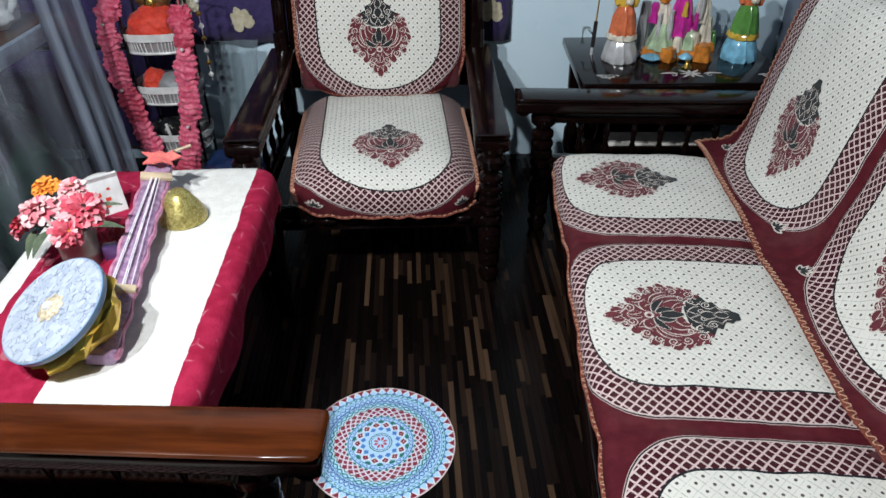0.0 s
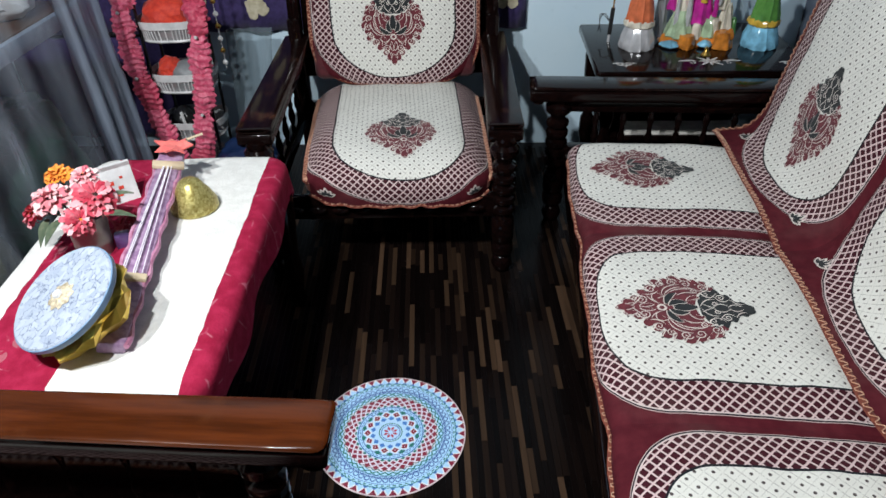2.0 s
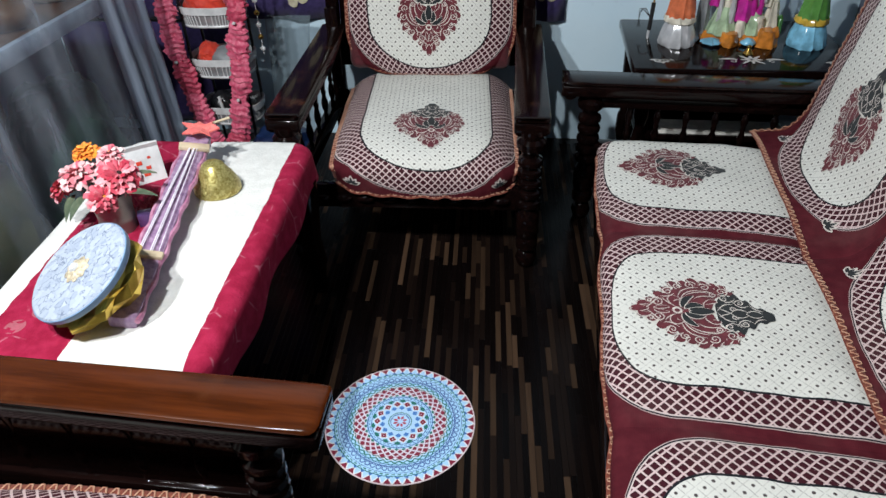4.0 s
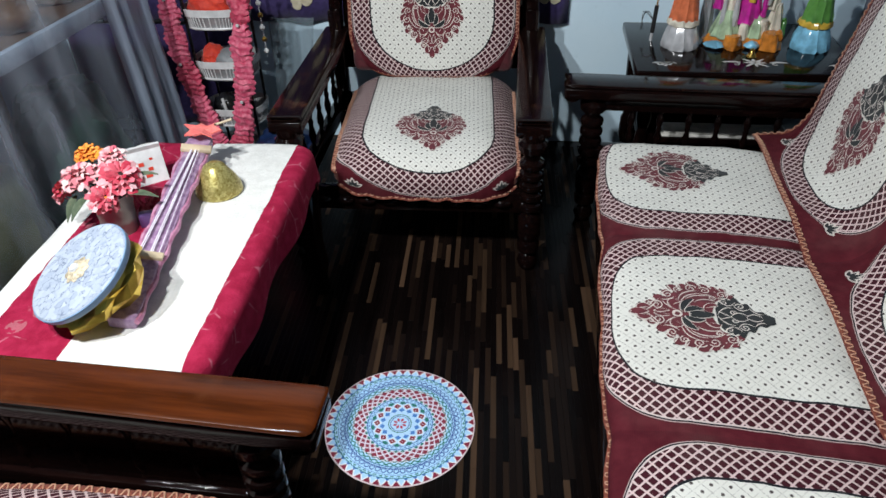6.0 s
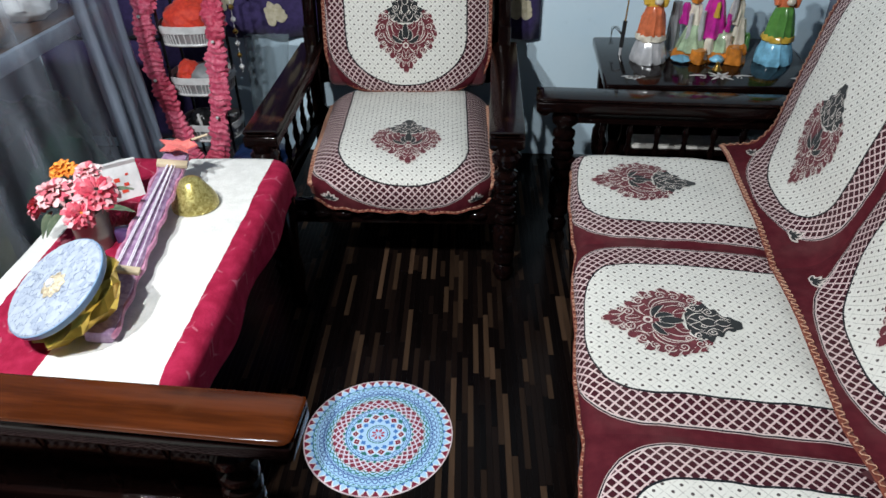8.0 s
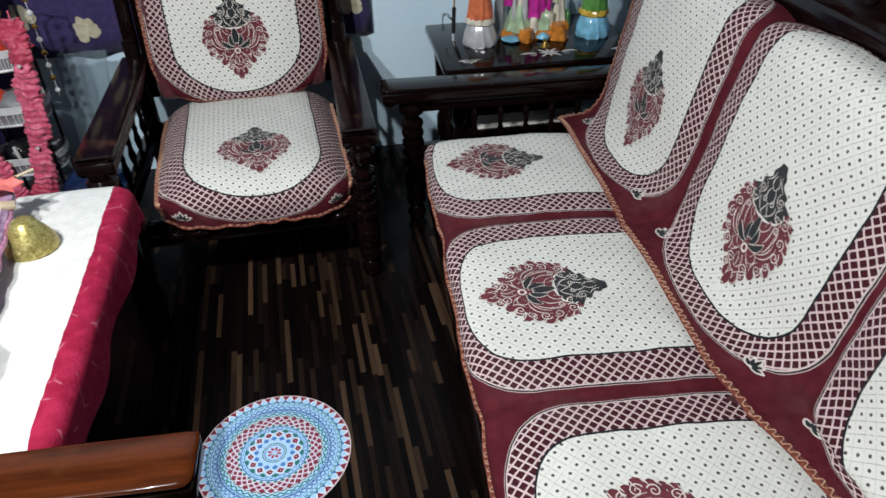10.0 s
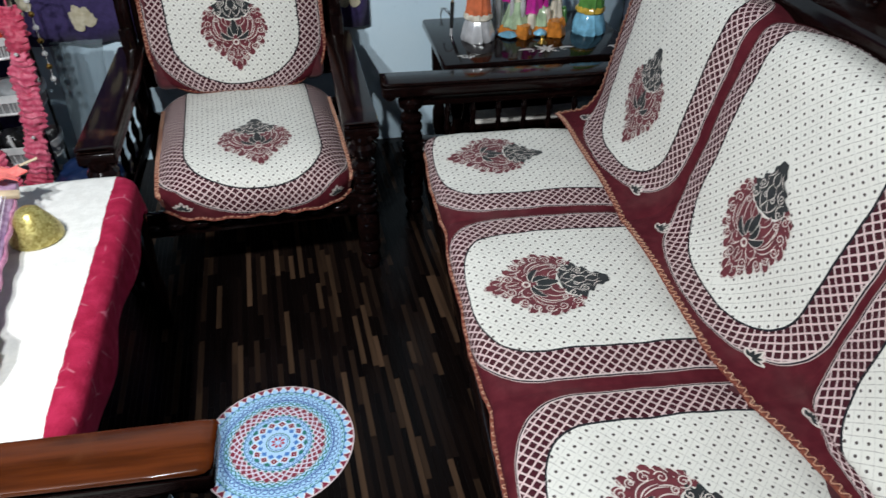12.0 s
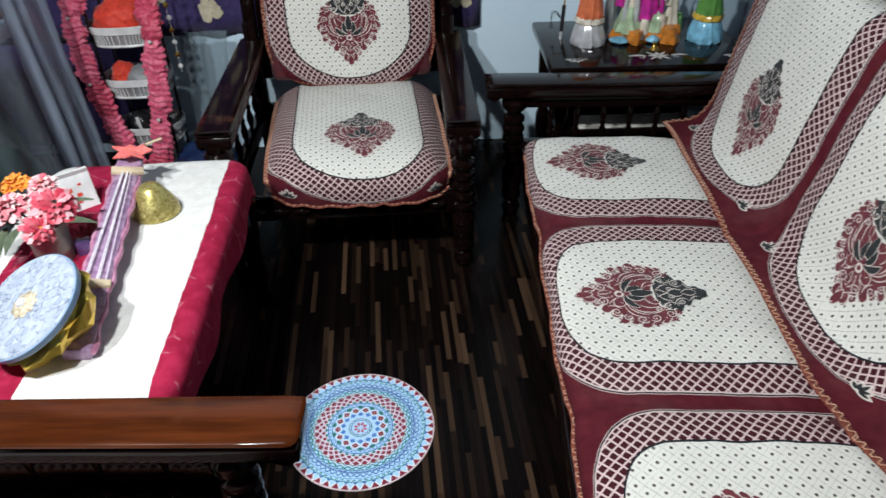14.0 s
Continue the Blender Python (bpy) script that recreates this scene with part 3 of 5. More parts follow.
    edge += [leafy(a, b, c, 0.0011, 10) for a, b, c in
             (((0.174, 0.002), (0.186, 0.030), (0.208, 0.026)), ((0.182, 0.050), (0.196, 0.016), (0.216, 0.046)), ((0.200, 0.0), (0.216, 0.024), (0.236, 0.003)), ((0.206, 0.040), (0.220, 0.008), (0.240, 0.028)),
              ((0.230, 0.0), (0.244, 0.020), (0.262, 0.002)), ((0.240, 0.030), (0.250, 0.010), (0.266, 0.012)), ((0.176, 0.014), (0.190, 0.004), (0.202, 0.0)))]
    edge += [curl(cx, cy, r, 0.0015, a0, tn, 0.0009, 0.0007, 20) for cx, cy, r, a0, tn in ((0.192, 0.042, 0.010, 1.0, 1.3), (0.222, 0.032, 0.009, 3.0, -1.3), (0.206, 0.012, 0.007, 0.0, 1.2))]
    return lobes, [leafy(*x) for x in leaves], [leafy(*x) for x in petals], edge


def silhouette(a0, a1, outer, inner=((0.0, 0.0), (1.0, 0.0)), lobes=0.12, n=40):
    """A filled body between two places on the damask's axis, with a lobed edge, in lengthwise strips that follow the cushion."""
    rows = []
    for i in range(n):
        a = a0 + (a1 - a0) * i / (n - 1)
        w = float(np.interp(a, [p[0] for p in outer], [p[1] for p in outer])) * (1 + lobes * math.sin(a * 270))
        rows.append((a, w, min(w, float(np.interp(a, [p[0] for p in inner], [p[1] for p in inner])))))
    return [[((a, lo + (w - lo) * (k + 1) / 6), (a, lo + (w - lo) * k / 6)) for a, w, lo in rows] for k in range(6)]


RED_LOBES, RED_LEAVES, INK_LEAVES, PALE_EDGES = damask()
RED_BODY = silhouette(0.006, 0.212, ((0.0, 0.004), (0.014, 0.012), (0.030, 0.011), (0.05, 0.030), (0.08, 0.058), (0.12, 0.086), (0.15, 0.092), (0.19, 0.076), (0.212, 0.058)),
                       ((0.0, 0.0), (0.162, 0.0), (0.176, 0.044), (0.20, 0.056), (0.236, 0.056)), lobes=0.07)
INK_BODY = silhouette(0.172, 0.286, ((0.17, 0.012), (0.18, 0.046), (0.20, 0.060), (0.222, 0.052), (0.24, 0.036), (0.256, 0.020), (0.268, 0.020), (0.292, 0.003)), lobes=0.13)


def stroke_mesh(name, strokes, at, v0, sign, h=0.0012, scale=1.0, mirror=True):
    verts, faces = [], []
    for s in strokes:
        for side in ((1, -1) if mirror else (1,)):
            base = len(verts)
            for l, r in s:
                for a, b in (l, r):
                    verts.append(lift(at, side * b * scale * 1.08, v0 + a * scale * 1.03, h, sign))
            for i in range(len(s) - 1):
                k = base + 2 * i
                faces.append((k, k + 1, k + 3, k + 2) if side > 0 else (k, k + 2, k + 3, k + 1))
    return mesh_of(name, verts, faces)


def sprig(at, u, v, sign, parent, turn=0.0, s=1.0):
    """The small five-leaved flower in the maroon corners."""
    pale, dark = [], []
    for k, ang in enumerate((-1.15, -0.55, 0.0, 0.55, 1.15)):
        a = ang + turn
        ln = 0.030 if k == 2 else 0.024
        c, d = math.cos(a), math.sin(a)
        for store, w, l0, l1 in ((pale, 0.0065, 0.0, ln + 0.004), (dark, 0.0035, 0.004, ln - 0.002)):
            st = leafy((l0 * c * s, l0 * d * s), (l1 * 0.5 * c * s, l1 * 0.5 * d * s), (l1 * c * s, l1 * d * s), w * s, 6)
            store.append(st)
    shift = lambda uu, vv: at(u + uu, v + vv)
    place("flower_sprig", stroke_mesh("flower_sprig", pale, shift, 0.0, sign, 0.0012, mirror=False), MOTIF_PALE, parent, "pale woven flower sprig")
    place("flower_sprig_vein", stroke_mesh("flower_sprig_vein", dark, shift, 0.0, sign, 0.0022, mirror=False), MOTIF_INK, parent)


def braid(pts, parent, width=0.0085, pitch=0.019):
    """Rust braid with a pale stitched meander along a line of points."""
    n = max(4, int(sum((b - a).length for a, b in zip(pts, pts[1:])) / 0.008))
    line = smooth_line(pts, n)
    part("braid", tube(line, width, 6, flat=0.35), BRAID, parent, "rust braid hem")
    m = max(8, int(n * 0.008 / pitch) * 4)
    line = smooth_line(pts, m)
    zig = []
    for i, p in enumerate(line):
        a, b = line[max(i - 1, 0)], line[min(i + 1, m - 1)]
        t = (b - a).normalized()
        side = t.cross(Vector((0, 0, 1)))
        side = side.normalized() if side.length > 0.05 else Vector((0, 1, 0))
        zig.append(p + side * (width * 0.72 * (1 if (i // 2) % 2 else -1)) + Vector((0, 0, 0.0022)) + side.cross(t) * 0.0022)
    part("braid_stitch", tube(zig, width * 0.17, 4), BRAID_PALE, parent)


def cover(parent, profile, put, half, v_off, motif_v, sign, sag=0.014, end=None, wide=None, seed=0, sprigs=(), name="seat_cover", uo=0.0, fabric=None):
    at, length = surface(profile, put, half, sag, end, wide, seed, uo)
    ob = place(name, cover_mesh(at, half, length, v_off), fabric or JACQUARD_BACK, parent, "cream and maroon woven jacquard cover with damask motif")
    for nm, strokes, mt, h, lb in (("damask_motif", RED_BODY + RED_LOBES, MOTIF_RED, 0.0014, "maroon damask ground with a lobed edge"), ("damask_leaf_ground", INK_BODY, MOTIF_INK, 0.0016, "black damask ground"), ("damask_outline", PALE_EDGES, MOTIF_PALE, 0.0022, "fine pale damask outlines"),
                                   ("damask_scroll", RED_LEAVES, MOTIF_RED, 0.0028, "maroon damask scrolls"), ("damask_leaf", INK_LEAVES, MOTIF_INK, 0.0030, "black damask leaves")):
        tagged(place(nm, stroke_mesh(nm, strokes, at, motif_v - v_off, sign, h), mt, ob, lb), kind="stuff")
    for u, v, turn in sprigs:
        sprig(at, u, v - v_off, sign, ob, turn)
    return ob, at, length


# ---- seating ----
def post_profile(top):
    """Turned front post: ball foot, rings, spool stack, collar."""
    p = [(0.016, 0.0), (0.026, 0.006), (0.034, 0.03), (0.026, 0.055), (0.018, 0.062), (0.034, 0.075), (0.036, 0.10), (0.03, 0.115)]
    p += [(0.036, 0.13), (0.036, 0.20), (0.028, 0.212)]
    z = 0.222
    while z < top - 0.09:
        p += [(0.024, z), (0.036, z + 0.008), (0.038, z + 0.017), (0.036, z + 0.026), (0.024, z + 0.034)]
        z += 0.036
    p += [(0.026, top - 0.075), (0.042, top - 0.06), (0.044, top - 0.04), (0.034, top - 0.028), (0.038, top - 0.01), (0.038, top)]
    return p


def spindle_profile(z0, z1):
    h = z1 - z0
    rows = [(0.008, 0.0), (0.010, 0.06), (0.006, 0.10), (0.012, 0.22), (0.013, 0.30), (0.007, 0.44), (0.010, 0.5), (0.007, 0.56),
            (0.012, 0.72), (0.011, 0.80), (0.006, 0.90), (0.010, 0.94), (0.008, 1.0)]
    return [(r, z0 + h * k) for r, k in rows]


def arm_board(x, y0, y1, z, half=0.054, thick=0.015, drop=0.0):
    """A flat arm with a rolled, rounded front end."""
    bm = bmesh.new()
    rings = []
    n = 14
    for i in range(n):
        k = (0.0, 0.005, 0.014, 0.028)[i] if i < 4 else 0.028 + 0.972 * (i - 3) / (n - 4)
        y = y0 + (y1 - y0) * k
        w = half * (0.74, 0.9, 0.98, 1.0)[min(i, 3)] * (1.0 - 0.12 * k)
        low = (0.009, 0.005, 0.0015, 0.0)[min(i, 3)]
        zz = z - drop * k
        ring = []
        c = 0.007
        for px, pz in ((-w + c, zz - thick + low), (w - c, zz - thick + low), (w, zz - thick + c + low), (w, max(zz - c - low, zz - thick + c + low + 0.001)), (w - 0.3 * c, zz - 0.3 * c - low), (w - c, zz - low),
                       (-w + c, zz - low), (-w + 0.3 * c, zz - 0.3 * c - low), (-w, max(zz - c - low, zz - thick + c + low + 0.001)), (-w, zz - thick + c + low)):
            ring.append(bm.verts.new((x + px, y, pz)))
        rings.append(ring)
    for a, b in zip(rings, rings[1:]):
        for i in range(len(a)):
            j = (i + 1) % len(a)
            bm.faces.new((a[i], a[j], b[j], b[i]))
    bm.faces.new(rings[0][::-1])
    bm.faces.new(rings[-1])
    return bm


def arm_dark_lower(x, y0, y1, z, half=0.0525, drop=0.0):
    """The arm's lower part, dark to darken its sides, with a rolled front knuckle."""
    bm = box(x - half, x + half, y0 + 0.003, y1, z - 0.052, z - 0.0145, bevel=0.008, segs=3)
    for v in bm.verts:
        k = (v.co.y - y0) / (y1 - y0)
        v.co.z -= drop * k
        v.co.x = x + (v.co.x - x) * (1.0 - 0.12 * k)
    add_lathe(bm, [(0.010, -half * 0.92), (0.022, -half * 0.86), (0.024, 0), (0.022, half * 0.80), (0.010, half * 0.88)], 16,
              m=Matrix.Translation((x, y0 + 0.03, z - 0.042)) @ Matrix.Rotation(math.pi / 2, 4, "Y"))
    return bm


ARM_TOP = 0.53


def armchair(m, label, arm_mat, slip=0.068, over=0.03, closed=False):
    chair = thing("armchair", m, label, "armchair", "matching sofa set")
    for sx in (-1, 1):
        x = 0.365 * sx
        part("front_post", lathe(post_profile(ARM_TOP - 0.04), 20, m=Matrix.Translation((x, 0, 0))), WOOD, chair, "turned spool post")
        part("armrest", arm_board(x, -over, 0.74, ARM_TOP, drop=-0.02), arm_mat, chair, "flat lacquered wooden armrest")
        # Dark wood put below the coloured top board, so the sides stay dark.
        part("arm_dark_lower", arm_dark_lower(x, -over, 0.74, ARM_TOP, drop=-0.02), WOOD, chair)
        part("side_rail", box(x - 0.02, x + 0.02, 0.02, 0.72, 0.245, 0.30, bevel=0.006), WOOD, chair)
        for k in range(5):
            part("spindle", lathe(spindle_profile(0.295, ARM_TOP - 0.035), 10, m=Matrix.Translation((x, 0.12 + 0.115 * k, 0))), WOOD, chair)
        # Added dark board that blacks out the lit floor between the spindles.
        if closed:
            part("spindle_gap_blackout", box(x - 0.006, x + 0.006, 0.03, 0.71, 0.10, ARM_TOP - 0.05, bevel=0.002), WOOD, chair)
        bm = box(x - 0.024, x + 0.024, 0.70, 0.752, 0.0, 0.62, bevel=0.006)
        add_box(bm, x - 0.022, x + 0.022, 0.0, 0.045, 0.0, 0.62, bevel=0.006, m=Matrix.Translation((0, 0.715, 0.58)) @ Matrix.Rotation(-0.16, 4, "X"))
        part("back_post", bm, WOOD, chair)
    bm = box(-0.345, 0.345, -0.018, 0.022, 0.215, 0.29, bevel=0.006)
    for k in range(9):
        add_lathe(bm, [(0.004, -0.028), (0.012, -0.02), (0.015, 0), (0.012, 0.02), (0.004, 0.028)], 10,
                  m=Matrix.Translation((-0.28 + 0.07 * k, -0.02, 0.252)) @ Matrix.Rotation(math.pi / 2, 4, "Y"))
    part("front_rail", bm, WOOD, chair, "carved front rail")
    part("back_rail", box(-0.345, 0.345, 0.715, 0.75, 0.22, 0.29, bevel=0.006), WOOD, chair)
    lean = Matrix.Translation((0, 0.69, 0.30)) @ Matrix.Rotation(-0.2, 4, "X")
    part("back_panel", box(-0.345, 0.345, 0.015, 0.04, 0.1, 0.72, bevel=0.006, m=lean), WOOD, chair)
    bm = box(-0.36, 0.36, 0.0, 0.05, 0.68, 0.76, bevel=0.016, segs=3, m=lean)
    part("top_rail", bm, WOOD, chair)
    part("seat_cushion", box(-0.23 + slip * 0.6, 0.23 + slip * 0.6, -0.03, 0.66, 0.285, 0.372, bevel=0.03, segs=3), CUSHION, chair)
    part("back_cushion", box(-0.30, 0.30, -0.075, 0.012, 0.10, 0.74, bevel=0.03, segs=3, m=lean), CUSHION, chair)
    put = lambda d, u, z: Vector((u * (0.89 + 0.13 * max(d, 0.0) if u > 0 else 1.07) + slip - 0.075 * d, d, z))
    seat = [(-0.052, 0.278), (-0.060, 0.325), (-0.052, 0.368), (-0.022, 0.398), (0.05, 0.416), (0.2, 0.426), (0.4, 0.418), (0.56, 0.408), (0.66, 0.40)]
    ob, at, ln = cover(chair, seat, put, 0.29, -0.022, 0.156, 1, sag=0.062, wide=lambda v: 0.965 + 0.035 * min(1.0, max(0.0, v) / 0.16), seed=1.3, fabric=JACQUARD_CHAIR, sprigs=((-0.235, 0.012, 0.0), (0.235, 0.012, 0.0)))
    hem = [at(-0.29 + 0.58 * i / 24, 0.002 + 0.006 * math.sin(i * 1.9)) for i in range(25)]
    braid(hem, ob)
    for s in (-1, 1):
        braid([at(0.29 * s, 0.02 + (ln - 0.05) * i / 12) for i in range(13)], ob, 0.0095)
    put = lambda d, u, z: Vector((u + 0.005, d, z))
    back = [(0.625, 0.39), (0.612, 0.42), (0.618, 0.47), (0.648, 0.62), (0.685, 0.80), (0.715, 0.95), (0.74, 1.05), (0.79, 1.07), (0.83, 1.0)]
    wide = lambda v: 1.0 - 0.24 * max(0.0, 1 - v / 0.17) ** 2
    ob, at, ln = cover(chair, back, put, 0.305, 0.035, 0.124, 1, sag=0.045, wide=wide, seed=4.1, name="back_cover", fabric=JACQUARD_CHAIR_BACK)
    for s in (-1, 1):
        braid([at(0.305 * s, 0.01 + (ln - 0.06) * i / 16) for i in range(17)], ob, 0.008)
    braid([at(-0.30 + 0.60 * i / 16, 0.012) for i in range(17)], ob, 0.006)
    return chair


armchair(pose(-0.235, 1.845, 0, 0, 0, 4.4), "dark lacquered wooden armchair with cream and maroon jacquard covers", WOOD_ARM)
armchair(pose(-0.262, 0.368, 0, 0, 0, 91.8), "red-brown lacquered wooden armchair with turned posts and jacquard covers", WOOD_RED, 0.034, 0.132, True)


def sofa():
    ox, oy = 0.7, 1.15
    s = thing("three_seat_sofa", pose(ox, oy, 0), "dark lacquered wooden three-seat sofa with cream and maroon jacquard covers", "sofa", "matching sofa set")
    put = lambda d, u, z: Vector((d - ox, u, z))
    for y in (2.19, 0.12):
        yl = y - oy
        bm = arm_board(0, 0.0, 0.92, ARM_TOP - 0.005)
        bmesh.ops.transform(bm, matrix=Matrix.Translation((0.205 - ox, yl, 0)) @ Matrix.Rotation(-math.pi / 2, 4, "Z"), verts=bm.verts)
        part("armrest", bm, WOOD_ARM, s, "flat lacquered wooden armrest")
        bm = arm_dark_lower(0, 0.0, 0.92, ARM_TOP - 0.005)
        bmesh.ops.transform(bm, matrix=Matrix.Translation((0.205 - ox, yl, 0)) @ Matrix.Rotation(-math.pi / 2, 4, "Z"), verts=bm.verts)
        part("arm_dark_lower", bm, WOOD, s)
        part("front_post", lathe(post_profile(ARM_TOP - 0.045), 20, m=Matrix.Translation((0.305 - ox, yl, 0))), WOOD, s, "turned spool post")
        part("side_rail", box(0.32 - ox, 1.12 - ox, yl - 0.02, yl + 0.02, 0.245, 0.30, bevel=0.006), WOOD, s)
        part("side_upper_rail", box(0.33 - ox, 1.10 - ox, yl - 0.016, yl + 0.016, 0.425, ARM_TOP - 0.05, bevel=0.006), WOOD, s)
        for k in range(7):
            part("spindle", lathe(spindle_profile(0.295, 0.43), 10, m=Matrix.Translation((0.43 - ox + 0.09 * k, yl, 0))), WOOD, s)
        part("back_post", box(1.09 - ox, 1.145 - ox, yl - 0.026, yl + 0.026, 0, 0.93, bevel=0.008), WOOD, s)
    part("front_rail", box(0.33 - ox, 0.37 - ox, 0.15 - oy, 2.16 - oy, 0.20, 0.29, bevel=0.006), WOOD, s)
    part("seat_deck", box(0.36 - ox, 1.09 - ox, 0.15 - oy, 2.16 - oy, 0.255, 0.285, bevel=0.004), WOOD, s)
    part("back_rail", box(1.08 - ox, 1.12 - ox, 0.15 - oy, 2.16 - oy, 0.20, 0.30, bevel=0.006), WOOD, s)
    lean = Matrix.Translation((1.075 - ox, 0, 0.36)) @ Matrix.Rotation(0.14, 4, "Y")
    part("back_panel", box(0.0, 0.025, 0.15 - oy, 2.16 - oy, 0, 0.52, bevel=0.004, m=lean), WOOD, s)
    bm = box(-0.01, 0.05, 0.12 - oy, 2.19 - oy, 0.50, 0.60, bevel=0.018, segs=3, m=lean)
    add_box(bm, -0.004, 0.03, 0.14 - oy, 2.17 - oy, 0.59, 0.80, bevel=0.006, m=lean)
    add_box(bm, -0.014, 0.04, 0.12 - oy, 2.19 - oy, 0.795, 0.85, bevel=0.016, segs=3, m=lean)
    crest = part("carved_top_rail", bm, WOOD, s, "dark carved wooden crest rail")
    rng = random.Random(4)
    for k in range(12):
        y, flip = 0.24 - oy + 0.164 * k, (1 if k % 2 else -1)
        bm = bmesh.new()
        for cy, cz, r, a0, tn in ((-0.035, 0.735, 0.040, 0.6, 1.35), (0.045, 0.655, 0.036, 3.6, -1.3), (0.036, 0.745, 0.022, 5.0, 1.2), (-0.050, 0.650, 0.020, 2.2, -1.2)):
            pts, rad = [], []
            for i in range(26):
                q = i / 25
                rr, an = r * (1.05 - 0.85 * q), a0 + tn * 2 * math.pi * q
                pts.append(lean @ Vector((-0.008, y + flip * (cy + rr * math.cos(an)), cz + rr * math.sin(an))))
                rad.append(0.0085 * (1 - 0.45 * q) * (r / 0.04) ** 0.4)
            add_tube(bm, pts, rad, 7)
        for j in range(5):
            an = 1.2 * j + rng.random()
            at0 = lean @ Vector((-0.008, y + flip * 0.002, 0.695))
            tip = lean @ Vector((-0.012, y + 0.040 * math.cos(an), 0.695 + 0.040 * math.sin(an)))
            add_tube(bm, [at0.lerp(tip, q) + Vector((-0.010 * math.sin(q * 3.1), 0, 0)) for q in (0, 0.25, 0.5, 0.75, 1.0)], [0.004, 0.010, 0.012, 0.009, 0.003], 7)
        part("carved_scroll", bm, WOOD, crest)
    seat = [(0.330, 0.335), (0.326, 0.36), (0.334, 0.38), (0.358, 0.394), (0.43, 0.402), (0.6, 0.405), (0.75, 0.401), (0.88, 0.388)]
    back = [(0.792, 0.412), (0.84, 0.4165), (0.885, 0.427), (0.918, 0.47), (0.938, 0.54), (0.972, 0.70), (1.005, 0.84), (1.03, 0.90), (1.07, 0.925), (1.13, 0.92)]
    for k, (ys, yb) in enumerate(((1.837, 1.785), (1.207, 1.125), (0.577, 0.490))):
        part("seat_cushion", box(0.36 - ox, 0.94 - ox, ys - oy - 0.305, ys - oy + (0.145 if k == 0 else 0.305), 0.285, 0.388, bevel=0.03, segs=3), CUSHION, s)
        pu = (lambda d, u, z, y=ys - oy: Vector((d - ox, y + u, z)))
        ob, at, ln = cover(s, seat, pu, 0.316, -0.022 if k == 2 else 0.02, 0.118, -1, sag=0.012, end=0.148 if k == 0 else None, seed=7.7, uo=ys, fabric=JACQUARD_SEAT)
        braid([at(-0.316 + 0.632 * i / 24, 0.003) + Vector((0, 0, 0.004 * math.sin(i * 1.7))) for i in range(25)], ob)
        hw = (0.3355, 0.3255, 0.318)[k]
        # the hem of the back lies further back toward the near end
        bu = (lambda d, u, z, y=yb: Vector((d - ox + 0.21 * max(0.0, 0.93 - y - u) * min(1.0, max(0.0, (0.434 - z) / 0.02)), y - oy + u, z)))
        lb = Matrix.Translation((0.945 - ox, yb - oy, 0.40)) @ Matrix.Rotation(0.2, 4, "Y")
        part("back_cushion", box(0.02, 0.11, -0.30, 0.30, 0.03, 0.50, bevel=0.03, segs=3, m=lb), CUSHION, s)
        ob, at, ln = cover(s, back, bu, hw, 0.0, 0.122, -1, sag=0.02, seed=2.2, uo=yb, name="back_cover",
                           sprigs=((-0.225, 0.066, 0.0), (0.25, 0.066, 0.0)))
        braid([at(hw * (i / 12 - 1), 0.004) for i in range(25)], ob, 0.008)
        if k == 0:
            braid([at(0.332, 0.01 + (ln - 0.08) * i / 20) for i in range(21)], ob, 0.008)
    return s


sofa()


# ---- low table with blanket ----
def coffee_table():
    t = thing("coffee_table", pose(-0.70, 1.245, 0, 0, 0, 5.5), "dark wooden low table hidden under a blanket", "table")
    part("tabletop", box(-0.26, 0.26, -0.43, 0.43, 0.44, 0.472, bevel=0.008), WOOD, t)
    part("apron", box(-0.25, 0.25, -0.40, 0.40, 0.38, 0.442, bevel=0.004), WOOD, t)
    for sx in (-1, 1):
        for sy in (-1, 1):
            part("leg", lathe([(0.018, 0), (0.026, 0.02), (0.02, 0.05), (0.03, 0.12), (0.022, 0.2), (0.03, 0.3), (0.034, 0.4)], 14, m=Matrix.Translation((0.24 * sx, 0.39 * sy, 0))), WOOD, t)
    return t


